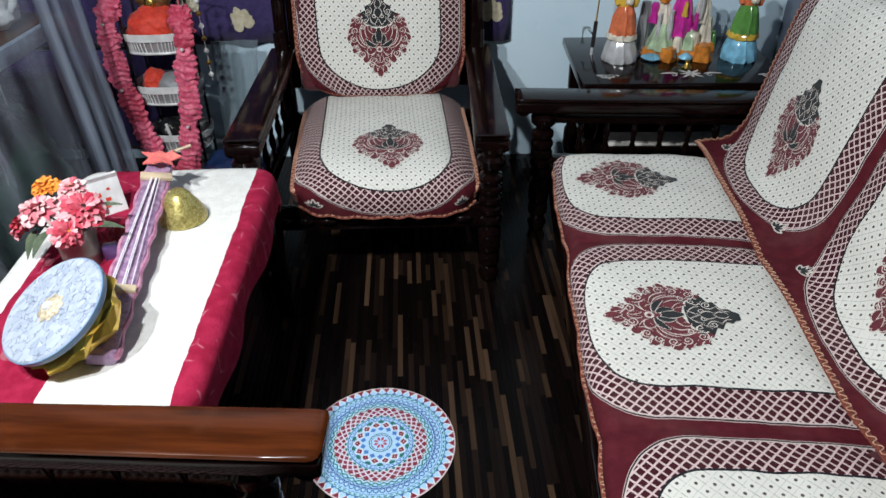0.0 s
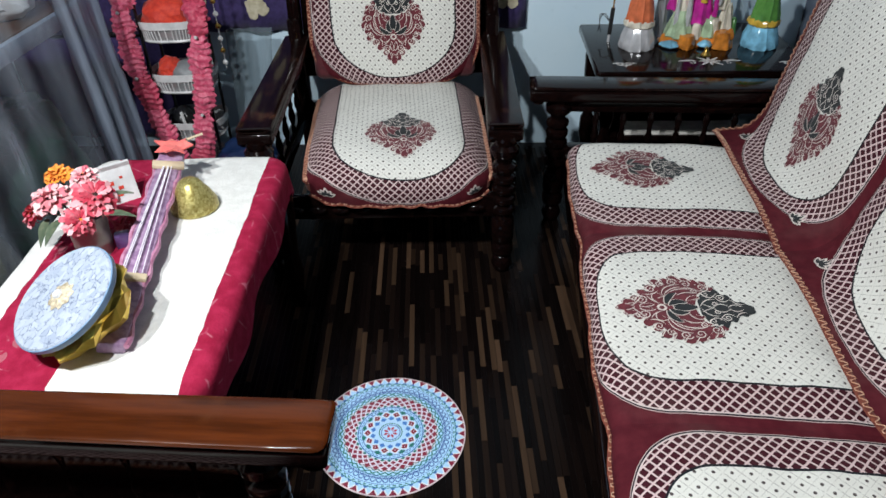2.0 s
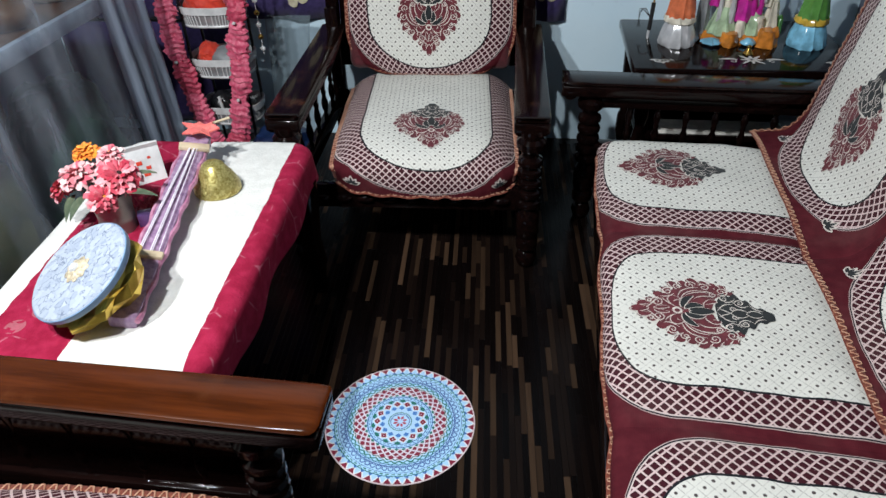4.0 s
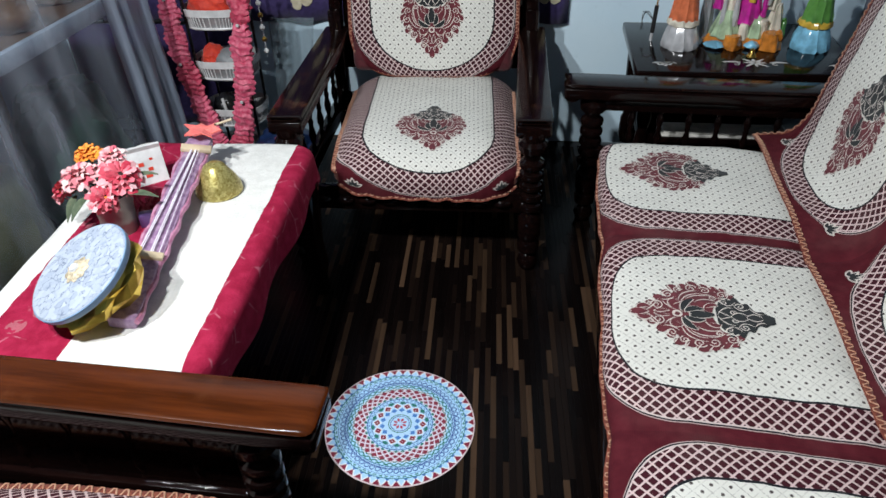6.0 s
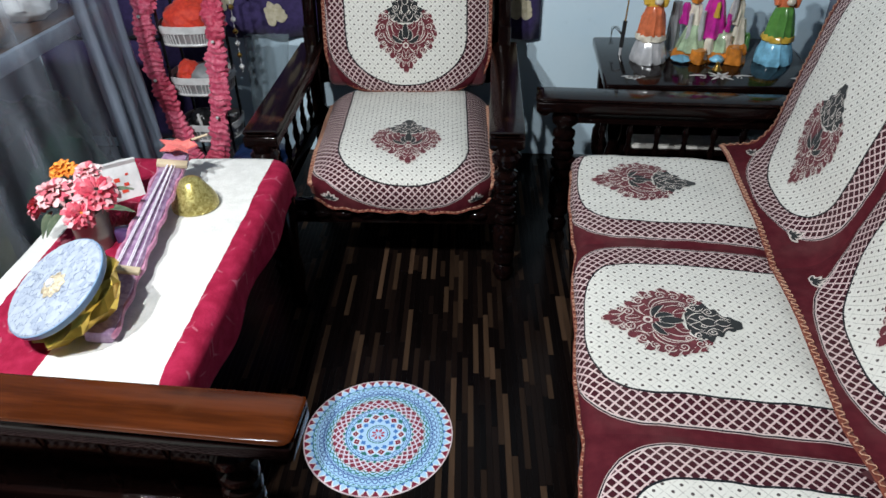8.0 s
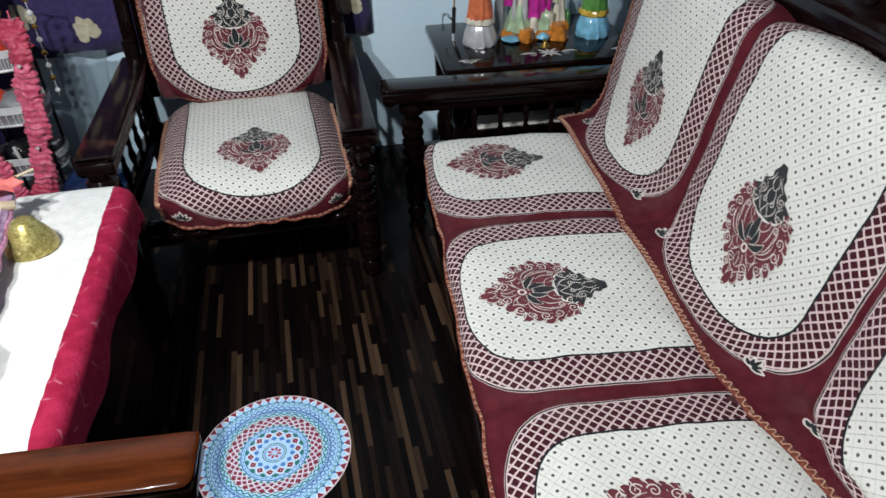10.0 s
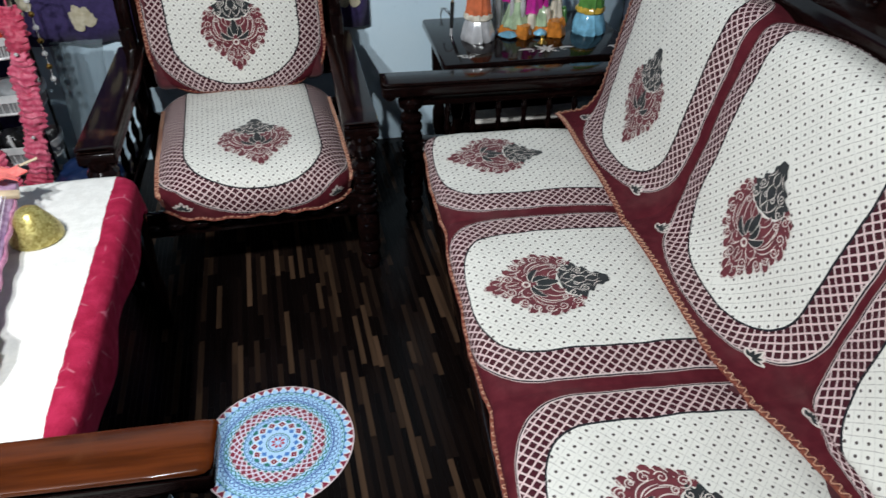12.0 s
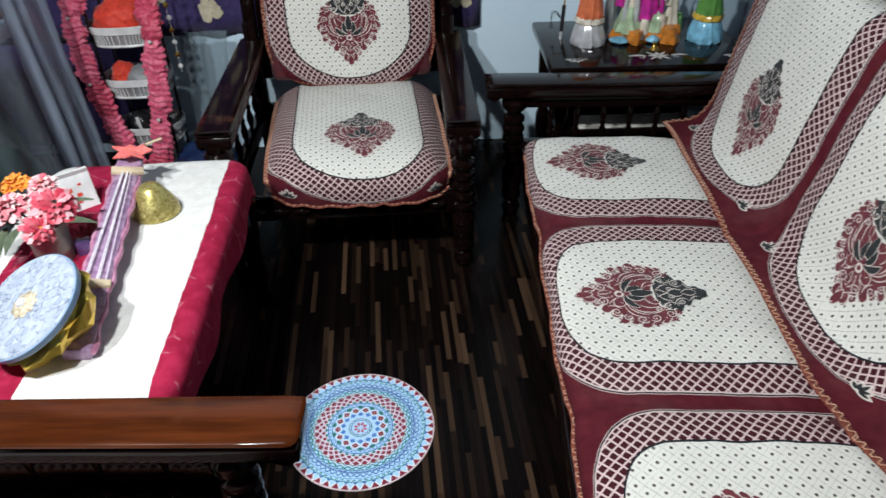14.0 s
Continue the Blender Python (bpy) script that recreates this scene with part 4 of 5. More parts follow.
def draped_cloth():
    """The blanket: rings of a rounded rectangle, from the middle out over the edge and down."""
    hw, hl, n = 0.248, 0.437, 160
    def outline(off):
        c = 0.045 + max(off, 0.0)
        a, b = hw + off, hl + off
        pts = []
        for i in range(n):
            s = i / n * 4
            q, k = int(s), s - int(s)
            corner = ((a - c, b - c), (-a + c, b - c), (-a + c, -b + c), (a - c, -b + c))
            x0, y0 = corner[q]
            x1, y1 = corner[(q + 1) % 4]
            ang0 = q * math.pi / 2
            if k < 0.25:
                ang = ang0 + k / 0.25 * math.pi / 2
                pts.append((x0 + c * math.cos(ang), y0 + c * math.sin(ang)))
            else:
                ang = ang0 + math.pi / 2
                f = (k - 0.25) / 0.75
                pts.append((x0 + (x1 - x0) * f + c * math.cos(ang), y0 + (y1 - y0) * f + c * math.sin(ang)))
        return pts
    rows = []
    edge = outline(0.0)
    for k in (0.0, 0.15, 0.3, 0.45, 0.6, 0.75, 0.87, 0.95):
        rows.append([(x * k, y * k, 0.0) for x, y in edge])
    for a in (0.0, 0.5, 1.0, 1.4):
        rows.append([(x, y, -0.022 * (1 - math.cos(a))) for x, y in outline(-0.008 + 0.022 * math.sin(a))])
    for j in range(1, 9):
        drop = 0.022 + 0.010 * j
        r = []
        for i, (x, y) in enumerate(outline(0.014)):
            f = j / 8
            wave = (math.sin(i * 0.42) * 0.55 + noise.noise(Vector((x * 5, y * 5, 2.0))) * 1.2) * 0.016 * f
            L = math.hypot(x, y)
            r.append((x + x / L * wave, y + y / L * wave, -drop * (1 + 0.12 * noise.noise(Vector((x * 3, y * 3, 7.0))))))
        rows.append(r)
    verts = [Vector((x, y, z + noise.noise(Vector((x * 7, y * 7, z * 4))) * 0.004)) for r in rows for x, y, z in r]
    faces = []
    for j in range(len(rows) - 1):
        for i in range(n):
            a, b = j * n + i, j * n + (i + 1) % n
            faces.append((a, b, b + n, a + n))
    ob = place("blanket", mesh_of("blanket", verts, faces), BLANKET)
    ob.matrix_basis = pose(-0.70, 1.245, 0.487, 0, 0, 5.5)
    so = ob.modifiers.new("thick", "SOLIDIFY")
    so.thickness, so.offset = 0.008, -1
    return tagged(ob, "white plush blanket with raspberry bands draped over the table", "blanket")


coffee_table()
draped_cloth()
TOP = 0.489


# ---- floor mat ----
mat_ob = part("round_mat", lathe([(0.1885, 0.0), (0.19, 0.001), (0.1895, 0.0022), (0.187, 0.0025)], 96), MANDALA)
mat_ob.matrix_basis = pose(-0.141, 1.163, 0.0005, 0, 0, 6)
tagged(mat_ob, "round blue and red mandala-printed mat on the floor", "mat")


# ---- toy sitar on the table ----
def axes(origin, along, up):
    """A pose whose y runs along and whose z is near up."""
    y = Vector(along).normalized()
    x = y.cross(Vector(up)).normalized()
    z = x.cross(y)
    m = Matrix((x, y, z)).transposed().to_4x4()
    m.translation = Vector(origin)
    return m


def toy_sitar():
    t = thing("toy_sitar", pose(-0.655, 0.96, TOP), "handmade toy sitar with blue disc, gold foil bowl and lilac neck", "toy sitar")
    n = Vector((-0.33, -0.34, 0.88)).normalized()
    disc = axes((-0.022, -0.02, 0.112), Vector((0, 1, 0)) - n * n.y, n)
    part("soundboard", lathe([(0.100, -0.006), (0.108, -0.003), (0.109, 0.003), (0.106, 0.006)], 56, m=disc), [MOSAIC], t, "blue crackled soundboard disc")
    part("soundboard_rim", lathe([(0.1080, -0.0110), (0.1105, -0.007), (0.1105, 0.0025), (0.1088, 0.0035)], 56, m=disc), BLUE_RIM, t, "darker blue rim")
    bm = lathe([(0.012, 0.005), (0.027, 0.007), (0.022, 0.011), (0.012, 0.014), (0.004, 0.015)], 44, m=disc, flute=0.12, flutes=9)
    part("medallion_heart", lathe([(0.003, 0.013), (0.010, 0.014), (0.008, 0.019), (0.003, 0.021)], 14, m=disc, flute=0.15, flutes=6), WHITE_CARD, t, "white bead")
    part("medallion", bm, MEDAL, t, "cream and gold medallion")
    # crumpled foil bowl under the disc
    bm = bmesh.new()
    bmesh.ops.create_icosphere(bm, subdivisions=3, radius=1.0)
    rng = random.Random(12)
    for v in bm.verts:
        p = v.co.copy() + Vector((rng.uniform(-1, 1), rng.uniform(-1, 1), rng.uniform(-1, 1))) * 0.075
        c = noise.noise(p * 2.4) * 0.16 + rng.uniform(-0.09, 0.12)
        p = p * (1.0 + c)
        v.co = disc @ Vector((p.x * 0.100, p.y * 0.100, -0.034 + (p.z if p.z < 0 else p.z * 0.35) * 0.062))
        v.co.z = max(v.co.z, 0.001)
    part("bowl", bm, GOLD_FOIL, t, "crumpled gold foil bowl", smooth=False)
    # neck
    a, b = Vector((0.058, -0.055, 0.03)), Vector((-0.062, 0.555, 0.085))
    neck = axes(a, b - a, (0.25, 0, 1))
    ln = (b - a).length
    part("neck", box(-0.027, 0.027, 0, ln, -0.026, 0.004, bevel=0.006, m=neck), PURPLE_CREPE, t, "lilac crepe-covered neck")
    for s in (-1, 1):
        pts = [neck @ Vector((0.028 * s + 0.003 * math.sin(i * 1.1), ln * i / 40, -0.004 + 0.003 * math.cos(i * 1.1))) for i in range(41)]
        part("ruffled_edge", tube(pts, 0.006, 6), PINK_EDGE, t, "pink ruffled edge")
    for x0, x1, r in ((-0.021, -0.008, 0.0016), (-0.017, -0.006, 0.0010), (0.002, 0.002, 0.0016), (0.006, 0.004, 0.0010), (0.019, 0.010, 0.0010)):
        part("string", tube([neck @ Vector((x0, ln * 0.29, 0.011)), neck @ Vector((x1, ln * 0.95, 0.012))], r, 5), STRING, t)
    part("bridge", box(-0.027, 0.030, ln * 0.275, ln * 0.305, 0.003, 0.013, bevel=0.002, m=neck), CARD, t, "cream card bridge")
    part("nut", box(-0.036, 0.038, -0.012, 0.012, 0.003, 0.014, bevel=0.002, m=neck @ Matrix.Translation((0, ln * 0.955, 0)) @ Matrix.Rotation(0.15, 4, "Z")), CARD, t, "cream card nut")
    part("peg_head", box(-0.03, 0.03, ln * 0.96, ln * 1.06, -0.03, 0.012, bevel=0.008, m=neck), PURPLE_CREPE, t)
    bm = bmesh.new()
    tip = axes(neck @ Vector((0.004, ln * 1.035, 0.034)), b - a, (0.1, -0.35, 1))
    ring = []
    for z in (-0.002, 0.002):
        vs = []
        for i in range(14):
            r = (0.05 if i % 2 == 0 else 0.030) * (1 + 0.1 * math.sin(i * 2.3))
            an = i / 14 * 2 * math.pi
            vs.append(bm.verts.new(tip @ Vector((r * math.cos(an), r * 0.82 * math.sin(an), z + 0.006 * math.sin(an * 3)))))
        ring.append(vs)
    bm.faces.new(ring[0][::-1])
    bm.faces.new(ring[1])
    for i in range(14):
        bm.faces.new((ring[0][i], ring[0][(i + 1) % 14], ring[1][(i + 1) % 14], ring[1][i]))
    part("star", bm, CORAL, t, "coral paper star", smooth=False)
    part("star_stick", tube([tip @ Vector((0.02, 0.03, -0.004)), tip @ Vector((0.066, 0.05, 0.002))], 0.0035, 6), CARD, t)
    g = Matrix.Translation((0.02, 0.465, 0))
    part("gourd", lathe([(0.030, 0.0), (0.052, 0.002), (0.059, 0.010), (0.057, 0.026), (0.046, 0.048), (0.034, 0.066), (0.026, 0.080), (0.014, 0.088)], 36, m=g), GLITTER, t, "gold glitter gourd under the neck")
    return t


toy_sitar()


# ---- flowers, card and small things on the table ----
def blossom(bm, c, n, r, rows, rng):
    """A full cloth flower: rings of short ruffled petals round an open heart."""
    m = axes(c, Vector((0.3, 1, 0.1)), n)
    for k in range(rows):
        rr = r * (1 - 0.16 * k)
        cnt = 15 - 2 * k
        for i in range(cnt):
            an = (i + 0.5 * k + rng.random() * 0.5) / cnt * 2 * math.pi
            tilt = -0.15 + 0.30 * k + rng.random() * 0.35
            ln = rr * (0.9 + 0.25 * rng.random())
            q = m @ Matrix.Rotation(an, 4, "Z") @ Matrix.Translation((r * 0.16, 0, 0.004 * k)) @ Matrix.Rotation(-tilt, 4, "Y") @ Matrix.Rotation(rng.uniform(-0.4, 0.4), 4, "X")
            grid = []
            for a in range(5):
                f = a / 4
                w = rr * 0.30 * math.sin(math.pi * (0.10 + 0.74 * f)) ** 0.6
                row = []
                for b in (-1, -0.35, 0.35, 1):
                    z = 0.16 * rr * (1 - b * b) - 0.24 * rr * f * f + 0.09 * rr * f * math.sin(b * 5 + a + i * 2.1)
                    row.append(bm.verts.new(q @ Vector((ln * 0.84 * f, w * b, z))))
                grid.append(row)
            for a in range(4):
                for b in range(3):
                    bm.faces.new((grid[a][b], grid[a][b + 1], grid[a + 1][b + 1], grid[a + 1][b]))


def flower_pot():
    t = thing("flower_vase", pose(-0.795, 1.235, TOP), "grey tin vase of pink and orange cloth flowers on the blanket", "vase")
    part("tin", lathe([(0.034, 0.0), (0.038, 0.002), (0.039, 0.03), (0.041, 0.034), (0.040, 0.04), (0.042, 0.07), (0.044, 0.074), (0.043, 0.10), (0.046, 0.104), (0.040, 0.104), (0.036, 0.03)], 28), TIN, t, "grey ribbed tin")
    rng = random.Random(3)
    spots = (((0.040, 0.010, 0.135), (0.45, -0.45, 0.9), 0.060, PINK_PETAL), ((0.016, -0.048, 0.105), (0.15, -0.95, 0.35), 0.044, PINK_PETAL), ((-0.060, -0.012, 0.140), (-0.35, -0.55, 0.9), 0.058, PALE_PETAL),
             ((-0.105, -0.030, 0.110), (-0.8, -0.6, 0.5), 0.040, PINK_PETAL), ((-0.066, 0.050, 0.168), (-0.2, 0.0, 1), 0.038, ORANGE_PETAL), ((0.000, 0.055, 0.162), (0.1, 0.1, 1), 0.040, PALE_PETAL))
    for c, n, r, mt in spots:
        c, r = (c[0] * 0.84, c[1] * 0.84, c[2] + 0.006), r * 0.80
        bm = bmesh.new()
        blossom(bm, c, n, r, 4, rng)
        fl = part("blossom", bm, mt, t, "pink ruffled cloth blossom" if mt is PINK_PETAL else "orange cloth blossom" if mt is ORANGE_PETAL else "pale pink cloth blossom")
        h = Vector(c) + Vector(n).normalized() * 0.006
        part("flower_heart", lathe([(0.004, -0.003), (0.012, 0.0), (0.011, 0.005), (0.004, 0.008)], 10, m=Matrix.Translation(h)), DARK_HEART if c[0] > 0.02 else ORANGE_PETAL, fl)
        part("stem", tube(bez([(0, 0, 0.06), (c[0] * 0.4, c[1] * 0.4, 0.12), tuple(Vector(c) - Vector(n).normalized() * 0.008)], 8), 0.0022, 6), LEAF, t)
    for a, b in (((0.03, -0.02, 0.11), (0.12, 0.0, 0.10)), ((-0.03, -0.03, 0.11), (-0.05, -0.085, 0.075)), ((-0.06, -0.03, 0.11), (-0.075, -0.07, 0.06)), ((0.0, 0.03, 0.11), (0.10, 0.05, 0.13))):
        bm = bmesh.new()
        a, b = Vector(a), Vector(b)
        side = (b - a).cross(Vector((0, 0, 1))).normalized()
        rows = []
        for i in range(7):
            k = i / 6
            w = 0.013 * math.sin(math.pi * (0.05 + 0.92 * k))
            p = a.lerp(b, k) + Vector((0, 0, 0.012 * math.sin(k * 3)))
            rows.append([bm.verts.new(p - side * w), bm.verts.new(p - Vector((0, 0, 0.003))), bm.verts.new(p + side * w)])
        for r0, r1 in zip(rows, rows[1:]):
            for i in range(2):
                bm.faces.new((r0[i], r0[i + 1], r1[i + 1], r1[i]))
        part("leaf", bm, LEAF, t, "dark green cloth leaf")


flower_pot()


def greeting_card():
    t = thing("greeting_card", pose(-0.845, 1.46, TOP, 0, 0, 40), "small white folded card standing on the blanket", "card")
    for s in (-1, 1):
        m = Matrix.Translation((0, 0.028 * s, 0)) @ Matrix.Rotation(0.30 * s, 4, "X")
        leaf = part("card_leaf", box(-0.045, 0.045, -0.001, 0.001, 0, 0.108, bevel=0.0005, segs=1, m=m), WHITE_CARD, t)
        if s < 0:
            for x, z, w in ((-0.012, 0.06, 0.007), (0.008, 0.045, 0.006), (0.0, 0.03, 0.008), (0.015, 0.07, 0.004)):
                part("printed_spot", box(x - w, x + w, -0.0022, -0.0012, z - w * 0.7, z + w * 0.7, bevel=0, m=m), RED_CLOTH, leaf)


greeting_card()
ob = part("violet_box", box(-0.016, 0.016, -0.014, 0.014, 0, 0.036, bevel=0.003), VIOLET_BOX)
ob.matrix_basis = pose(-0.742, 1.262, TOP, 0, 0, 28)
tagged(ob, "small violet card box beside the tin vase", "box")


def tinsel_heap():
    bm = bmesh.new()
    rng = random.Random(8)
    for i in range(70):
        a = rng.random() * 6.28
        r = 0.035 * rng.random() ** 0.5
        p = Vector((r * math.cos(a) * 1.4, r * math.sin(a), 0.002))
        q = p + Vector((rng.uniform(-0.02, 0.02), rng.uniform(-0.02, 0.02), rng.uniform(0.01, 0.03)))
        side = Vector((rng.uniform(-1, 1), rng.uniform(-1, 1), 0)).normalized() * 0.003
        vs = [bm.verts.new(p - side), bm.verts.new(p + side), bm.verts.new(q + side), bm.verts.new(q - side)]
        bm.faces.new(vs)
    ob = part("red_tinsel", bm, RED_SHEER, smooth=False)
    ob.matrix_basis = pose(-0.765, 1.335, TOP, 0, 0, 20)
    tagged(ob, "loose red tinsel strands lying on the blanket", "tinsel")


tinsel_heap()


# ---- corner table and its figures ----
CT = pose(0.775, 2.535, 0, 0, 0, 2.5)
CTOP = 0.527


def decal(at_xy, strokes_of, parent):
    verts, faces = [], []
    for s in strokes_of:
        base = len(verts)
        for l, r in s:
            for a, b in (l, r):
                verts.append(Vector((at_xy[0] + a, at_xy[1] + b, CTOP + 0.0008)))
        faces += [(base + 2 * i, base + 2 * i + 1, base + 2 * i + 3, base + 2 * i + 2) for i in range(len(s) - 1)]
    place("painted_flower", mesh_of("painted_flower", verts, faces), DECAL, parent, "white painted flower")


def corner_table():
    t = thing("corner_table", CT, "dark lacquered corner table with white painted flowers", "side table")
    part("tabletop", box(-0.355, 0.36, -0.255, 0.255, CTOP - 0.034, CTOP, bevel=0.009, segs=3), WOOD, t)
    part("apron", box(-0.32, 0.325, -0.22, 0.22, CTOP - 0.10, CTOP - 0.032, bevel=0.004), WOOD, t)
    for sx in (-1, 1):
        for sy in (-1, 1):
            part("leg", lathe([(0.016, 0), (0.026, 0.02), (0.018, 0.05), (0.028, 0.09), (0.026, 0.16), (0.018, 0.18), (0.028, 0.24), (0.018, 0.30), (0.026, 0.34), (0.028, 0.43)], 14, m=Matrix.Translation((0.30 * sx, 0.20 * sy, 0))), WOOD, t)
    # Dark board added under the top to block the pale wall behind.
    part("back_panel", box(-0.30, 0.305, 0.205, 0.225, 0.02, CTOP - 0.09, bevel=0.003), WOOD, t)
    part("lower_shelf", box(-0.31, 0.315, -0.21, 0.21, 0.252, 0.272, bevel=0.004), WOOD, t)
    star = [leafy((0, 0), (0.02 * math.cos(k * 0.785), 0.02 * math.sin(k * 0.785)), ((0.05 if k % 2 else 0.036) * math.cos(k * 0.785), (0.05 if k % 2 else 0.036) * math.sin(k * 0.785)), 0.005) for k in range(8)]
    star += [leafy((s * 0.045, 0.0), (s * 0.07, 0.012), (s * 0.105, 0.0), 0.006) for s in (-1, 1)] + [curl(s * 0.062, -0.014, 0.012, 0.003, 1.2, s * 1.0, 0.002, 0.001) for s in (-1, 1)]
    decal((0.035, -0.16), star, t)
    small = [curl(s * 0.014, 0, 0.014, 0.004, 0.5, s * 1.2, 0.004, 0.002) for s in (-1, 1)] + [leafy((0, 0.004), (s * 0.02, 0.016), (s * 0.04, 0.004), 0.005) for s in (-1, 1)] + [leafy((0, 0), (0.002, -0.012), (0, -0.024), 0.006)]
    decal((-0.255, -0.182), small, t)
    decal((0.30, -0.182), small, t)


corner_table()
papers = thing("paper_stack", CT @ pose(-0.02, -0.06, 0.272), "stack of pale papers on the corner table's lower shelf", "papers")
for k in range(2):
    part("paper", box(-0.21 + 0.004 * k, 0.21 - 0.006 * k, -0.14, -0.06 - 0.005 * k, 0.011 * k, 0.011 * k + 0.0095, bevel=0.001, segs=1), PAPER, papers)


def banded(name, m, bands, label, category, segs=32, extra=None):
    """A glazed figure as one mesh: stacked bands, each a profile with its material and flutes."""
    bm = bmesh.new()
    mats = []
    for mt, profile, flute, flutes, off, sc in bands:
        if mt not in mats:
            mats.append(mt)
        before = set(bm.faces)
        add_lathe(bm, profile, segs, m=Matrix.Translation(off), flute=flute, flutes=flutes, sx=sc[0], sy=sc[1])
        for f in bm.faces:
            if f not in before:
                f.material_index = mats.index(mt)
    for v in bm.verts:
        v.co += Vector((noise.noise(v.co * 60), noise.noise(v.co * 60 + Vector((9, 0, 0))), 0.6 * noise.noise(v.co * 60 + Vector((0, 9, 0))))) * 0.006
    ob = part(name, bm, mats)
    ob.matrix_basis = m
    return tagged(ob, label, category)


ONE, O = (1, 1), (0, 0, 0)


def blob(mt, x, y, z, r, h, sc=(1, 1)):
    return (mt, [(r * 0.25, z), (r * 0.75, z + h * 0.12), (r, z + h * 0.38), (r * 0.92, z + h * 0.62), (r * 0.6, z + h * 0.88), (r * 0.2, z + h)], 0.05, 7, (x, y, 0), sc)


def skirt_figure(name, m, base, skirt, hem, bodice, crown, label):
    bands = [(base, [(0.066, 0), (0.070, 0.012), (0.064, 0.045), (0.05, 0.085), (0.044, 0.092)], 0.045, 12, O, ONE),
             (hem, [(0.05, 0.082), (0.058, 0.09), (0.056, 0.106), (0.05, 0.112)], 0.04, 14, O, ONE),
             (skirt, [(0.053, 0.106), (0.05, 0.13), (0.042, 0.175), (0.034, 0.205), (0.028, 0.215)], 0.05, 12, O, ONE),
             (bodice, [(0.028, 0.21), (0.036, 0.235), (0.034, 0.26), (0.018, 0.28)], 0.0, 1, O, (1.15, 0.8)),
             blob(bodice, -0.034, -0.01, 0.215, 0.014, 0.06), blob(bodice, 0.034, -0.014, 0.21, 0.014, 0.055),
             blob(CREAM_GLAZE, 0.006, -0.028, 0.222, 0.016, 0.03), blob(crown, 0, 0, 0.275, 0.028, 0.06)]
    return banded(name, m, bands, label, "figurine")


skirt_figure("figurine", CT @ pose(-0.185, -0.01, CTOP) @ Matrix.Scale(0.9, 4), SILVER_GLAZE, ORANGE_GLAZE, CREAM_GLAZE, YELLOW_GLAZE, CREAM_GLAZE, "glazed figurine in orange dress on silver-white base")
skirt_figure("figurine", CT @ pose(0.245, -0.01, CTOP) @ Matrix.Scale(0.9, 4), BLUE_GLAZE, GREEN_GLAZE, YELLOW_GLAZE, ORANGE_GLAZE, YELLOW_GLAZE, "glazed figurine in green dress on pale blue base")
def cone(mt, x, y, z, r, h, tip=0.35, flute=0.09, flutes=9, sc=(1, 1)):
    return (mt, [(r * 0.94, z), (r, z + h * 0.05), (r * (0.6 + 0.4 * tip), z + h * 0.45), (r * (0.25 + 0.75 * tip), z + h * 0.8), (r * tip, z + h)], flute, flutes, (x, y, 0), sc)


banded("figurine_group", CT @ pose(0.03, 0.035, CTOP),
       [(AMBER_GLAZE, [(0.125, 0), (0.13, 0.008), (0.124, 0.03), (0.116, 0.034)], 0.03, 11, O, (1, 0.45)),
        cone(AMBER_GLAZE, -0.045, -0.062, 0, 0.030, 0.046, 0.8, 0.10, 4), cone(AMBER_GLAZE, 0.078, -0.062, 0, 0.036, 0.058, 0.75, 0.12, 5), blob(AMBER_GLAZE, 0.098, -0.07, 0.03, 0.016, 0.04),
        blob(BLUE_GLAZE, -0.10, -0.052, 0, 0.034, 0.022), blob(BLUE_GLAZE, 0.02, -0.058, 0, 0.026, 0.026),
        cone(MINT_GLAZE, -0.065, -0.012, 0.03, 0.050, 0.09, 0.4), cone(MINT_GLAZE, 0.035, -0.012, 0.03, 0.046, 0.075, 0.45), cone(CREAM_GLAZE, -0.012, -0.042, 0.03, 0.020, 0.05, 0.6, 0.05, 5),
        cone(CREAM_GLAZE, 0.092, -0.012, 0.03, 0.030, 0.11, 0.4, 0.14, 6), cone(CREAM_GLAZE, 0.052, -0.04, 0.028, 0.015, 0.065, 0.7), cone(SILVER_GLAZE, -0.045, -0.035, 0.07, 0.010, 0.10, 0.8), cone(SILVER_GLAZE, -0.085, -0.03, 0.06, 0.010, 0.10, 0.7),
        cone(MAGENTA_GLAZE, 0.0, 0.0, 0.075, 0.046, 0.13, 0.55, 0.12, 8), cone(CREAM_GLAZE, -0.065, 0.0, 0.11, 0.030, 0.075, 0.6), cone(CREAM_GLAZE, 0.075, 0.0, 0.12, 0.028, 0.08, 0.6),
        cone(MAGENTA_GLAZE, -0.098, 0.0, 0.12, 0.018, 0.07, 0.5), cone(MAGENTA_GLAZE, 0.045, -0.03, 0.10, 0.010, 0.06, 0.7), blob(AMBER_GLAZE, 0.0, 0.012, 0.20, 0.026, 0.055), blob(AMBER_GLAZE, -0.066, 0.0, 0.185, 0.022, 0.045),
        blob(AMBER_GLAZE, 0.076, 0.0, 0.20, 0.022, 0.045), cone(SILVER_GLAZE, 0.056, -0.03, 0.14, 0.009, 0.075, 0.8), cone(YELLOW_GLAZE, 0.0, -0.034, 0.15, 0.010, 0.05, 0.6),
        cone(GREY_STUFF, -0.125, 0.02, 0.02, 0.024, 0.17, 0.6), cone(GREEN_GLAZE, 0.12, -0.01, 0.03, 0.016, 0.06, 0.5)],
       "glazed group of seated figures in magenta, mint and cream", "figurine", segs=30)
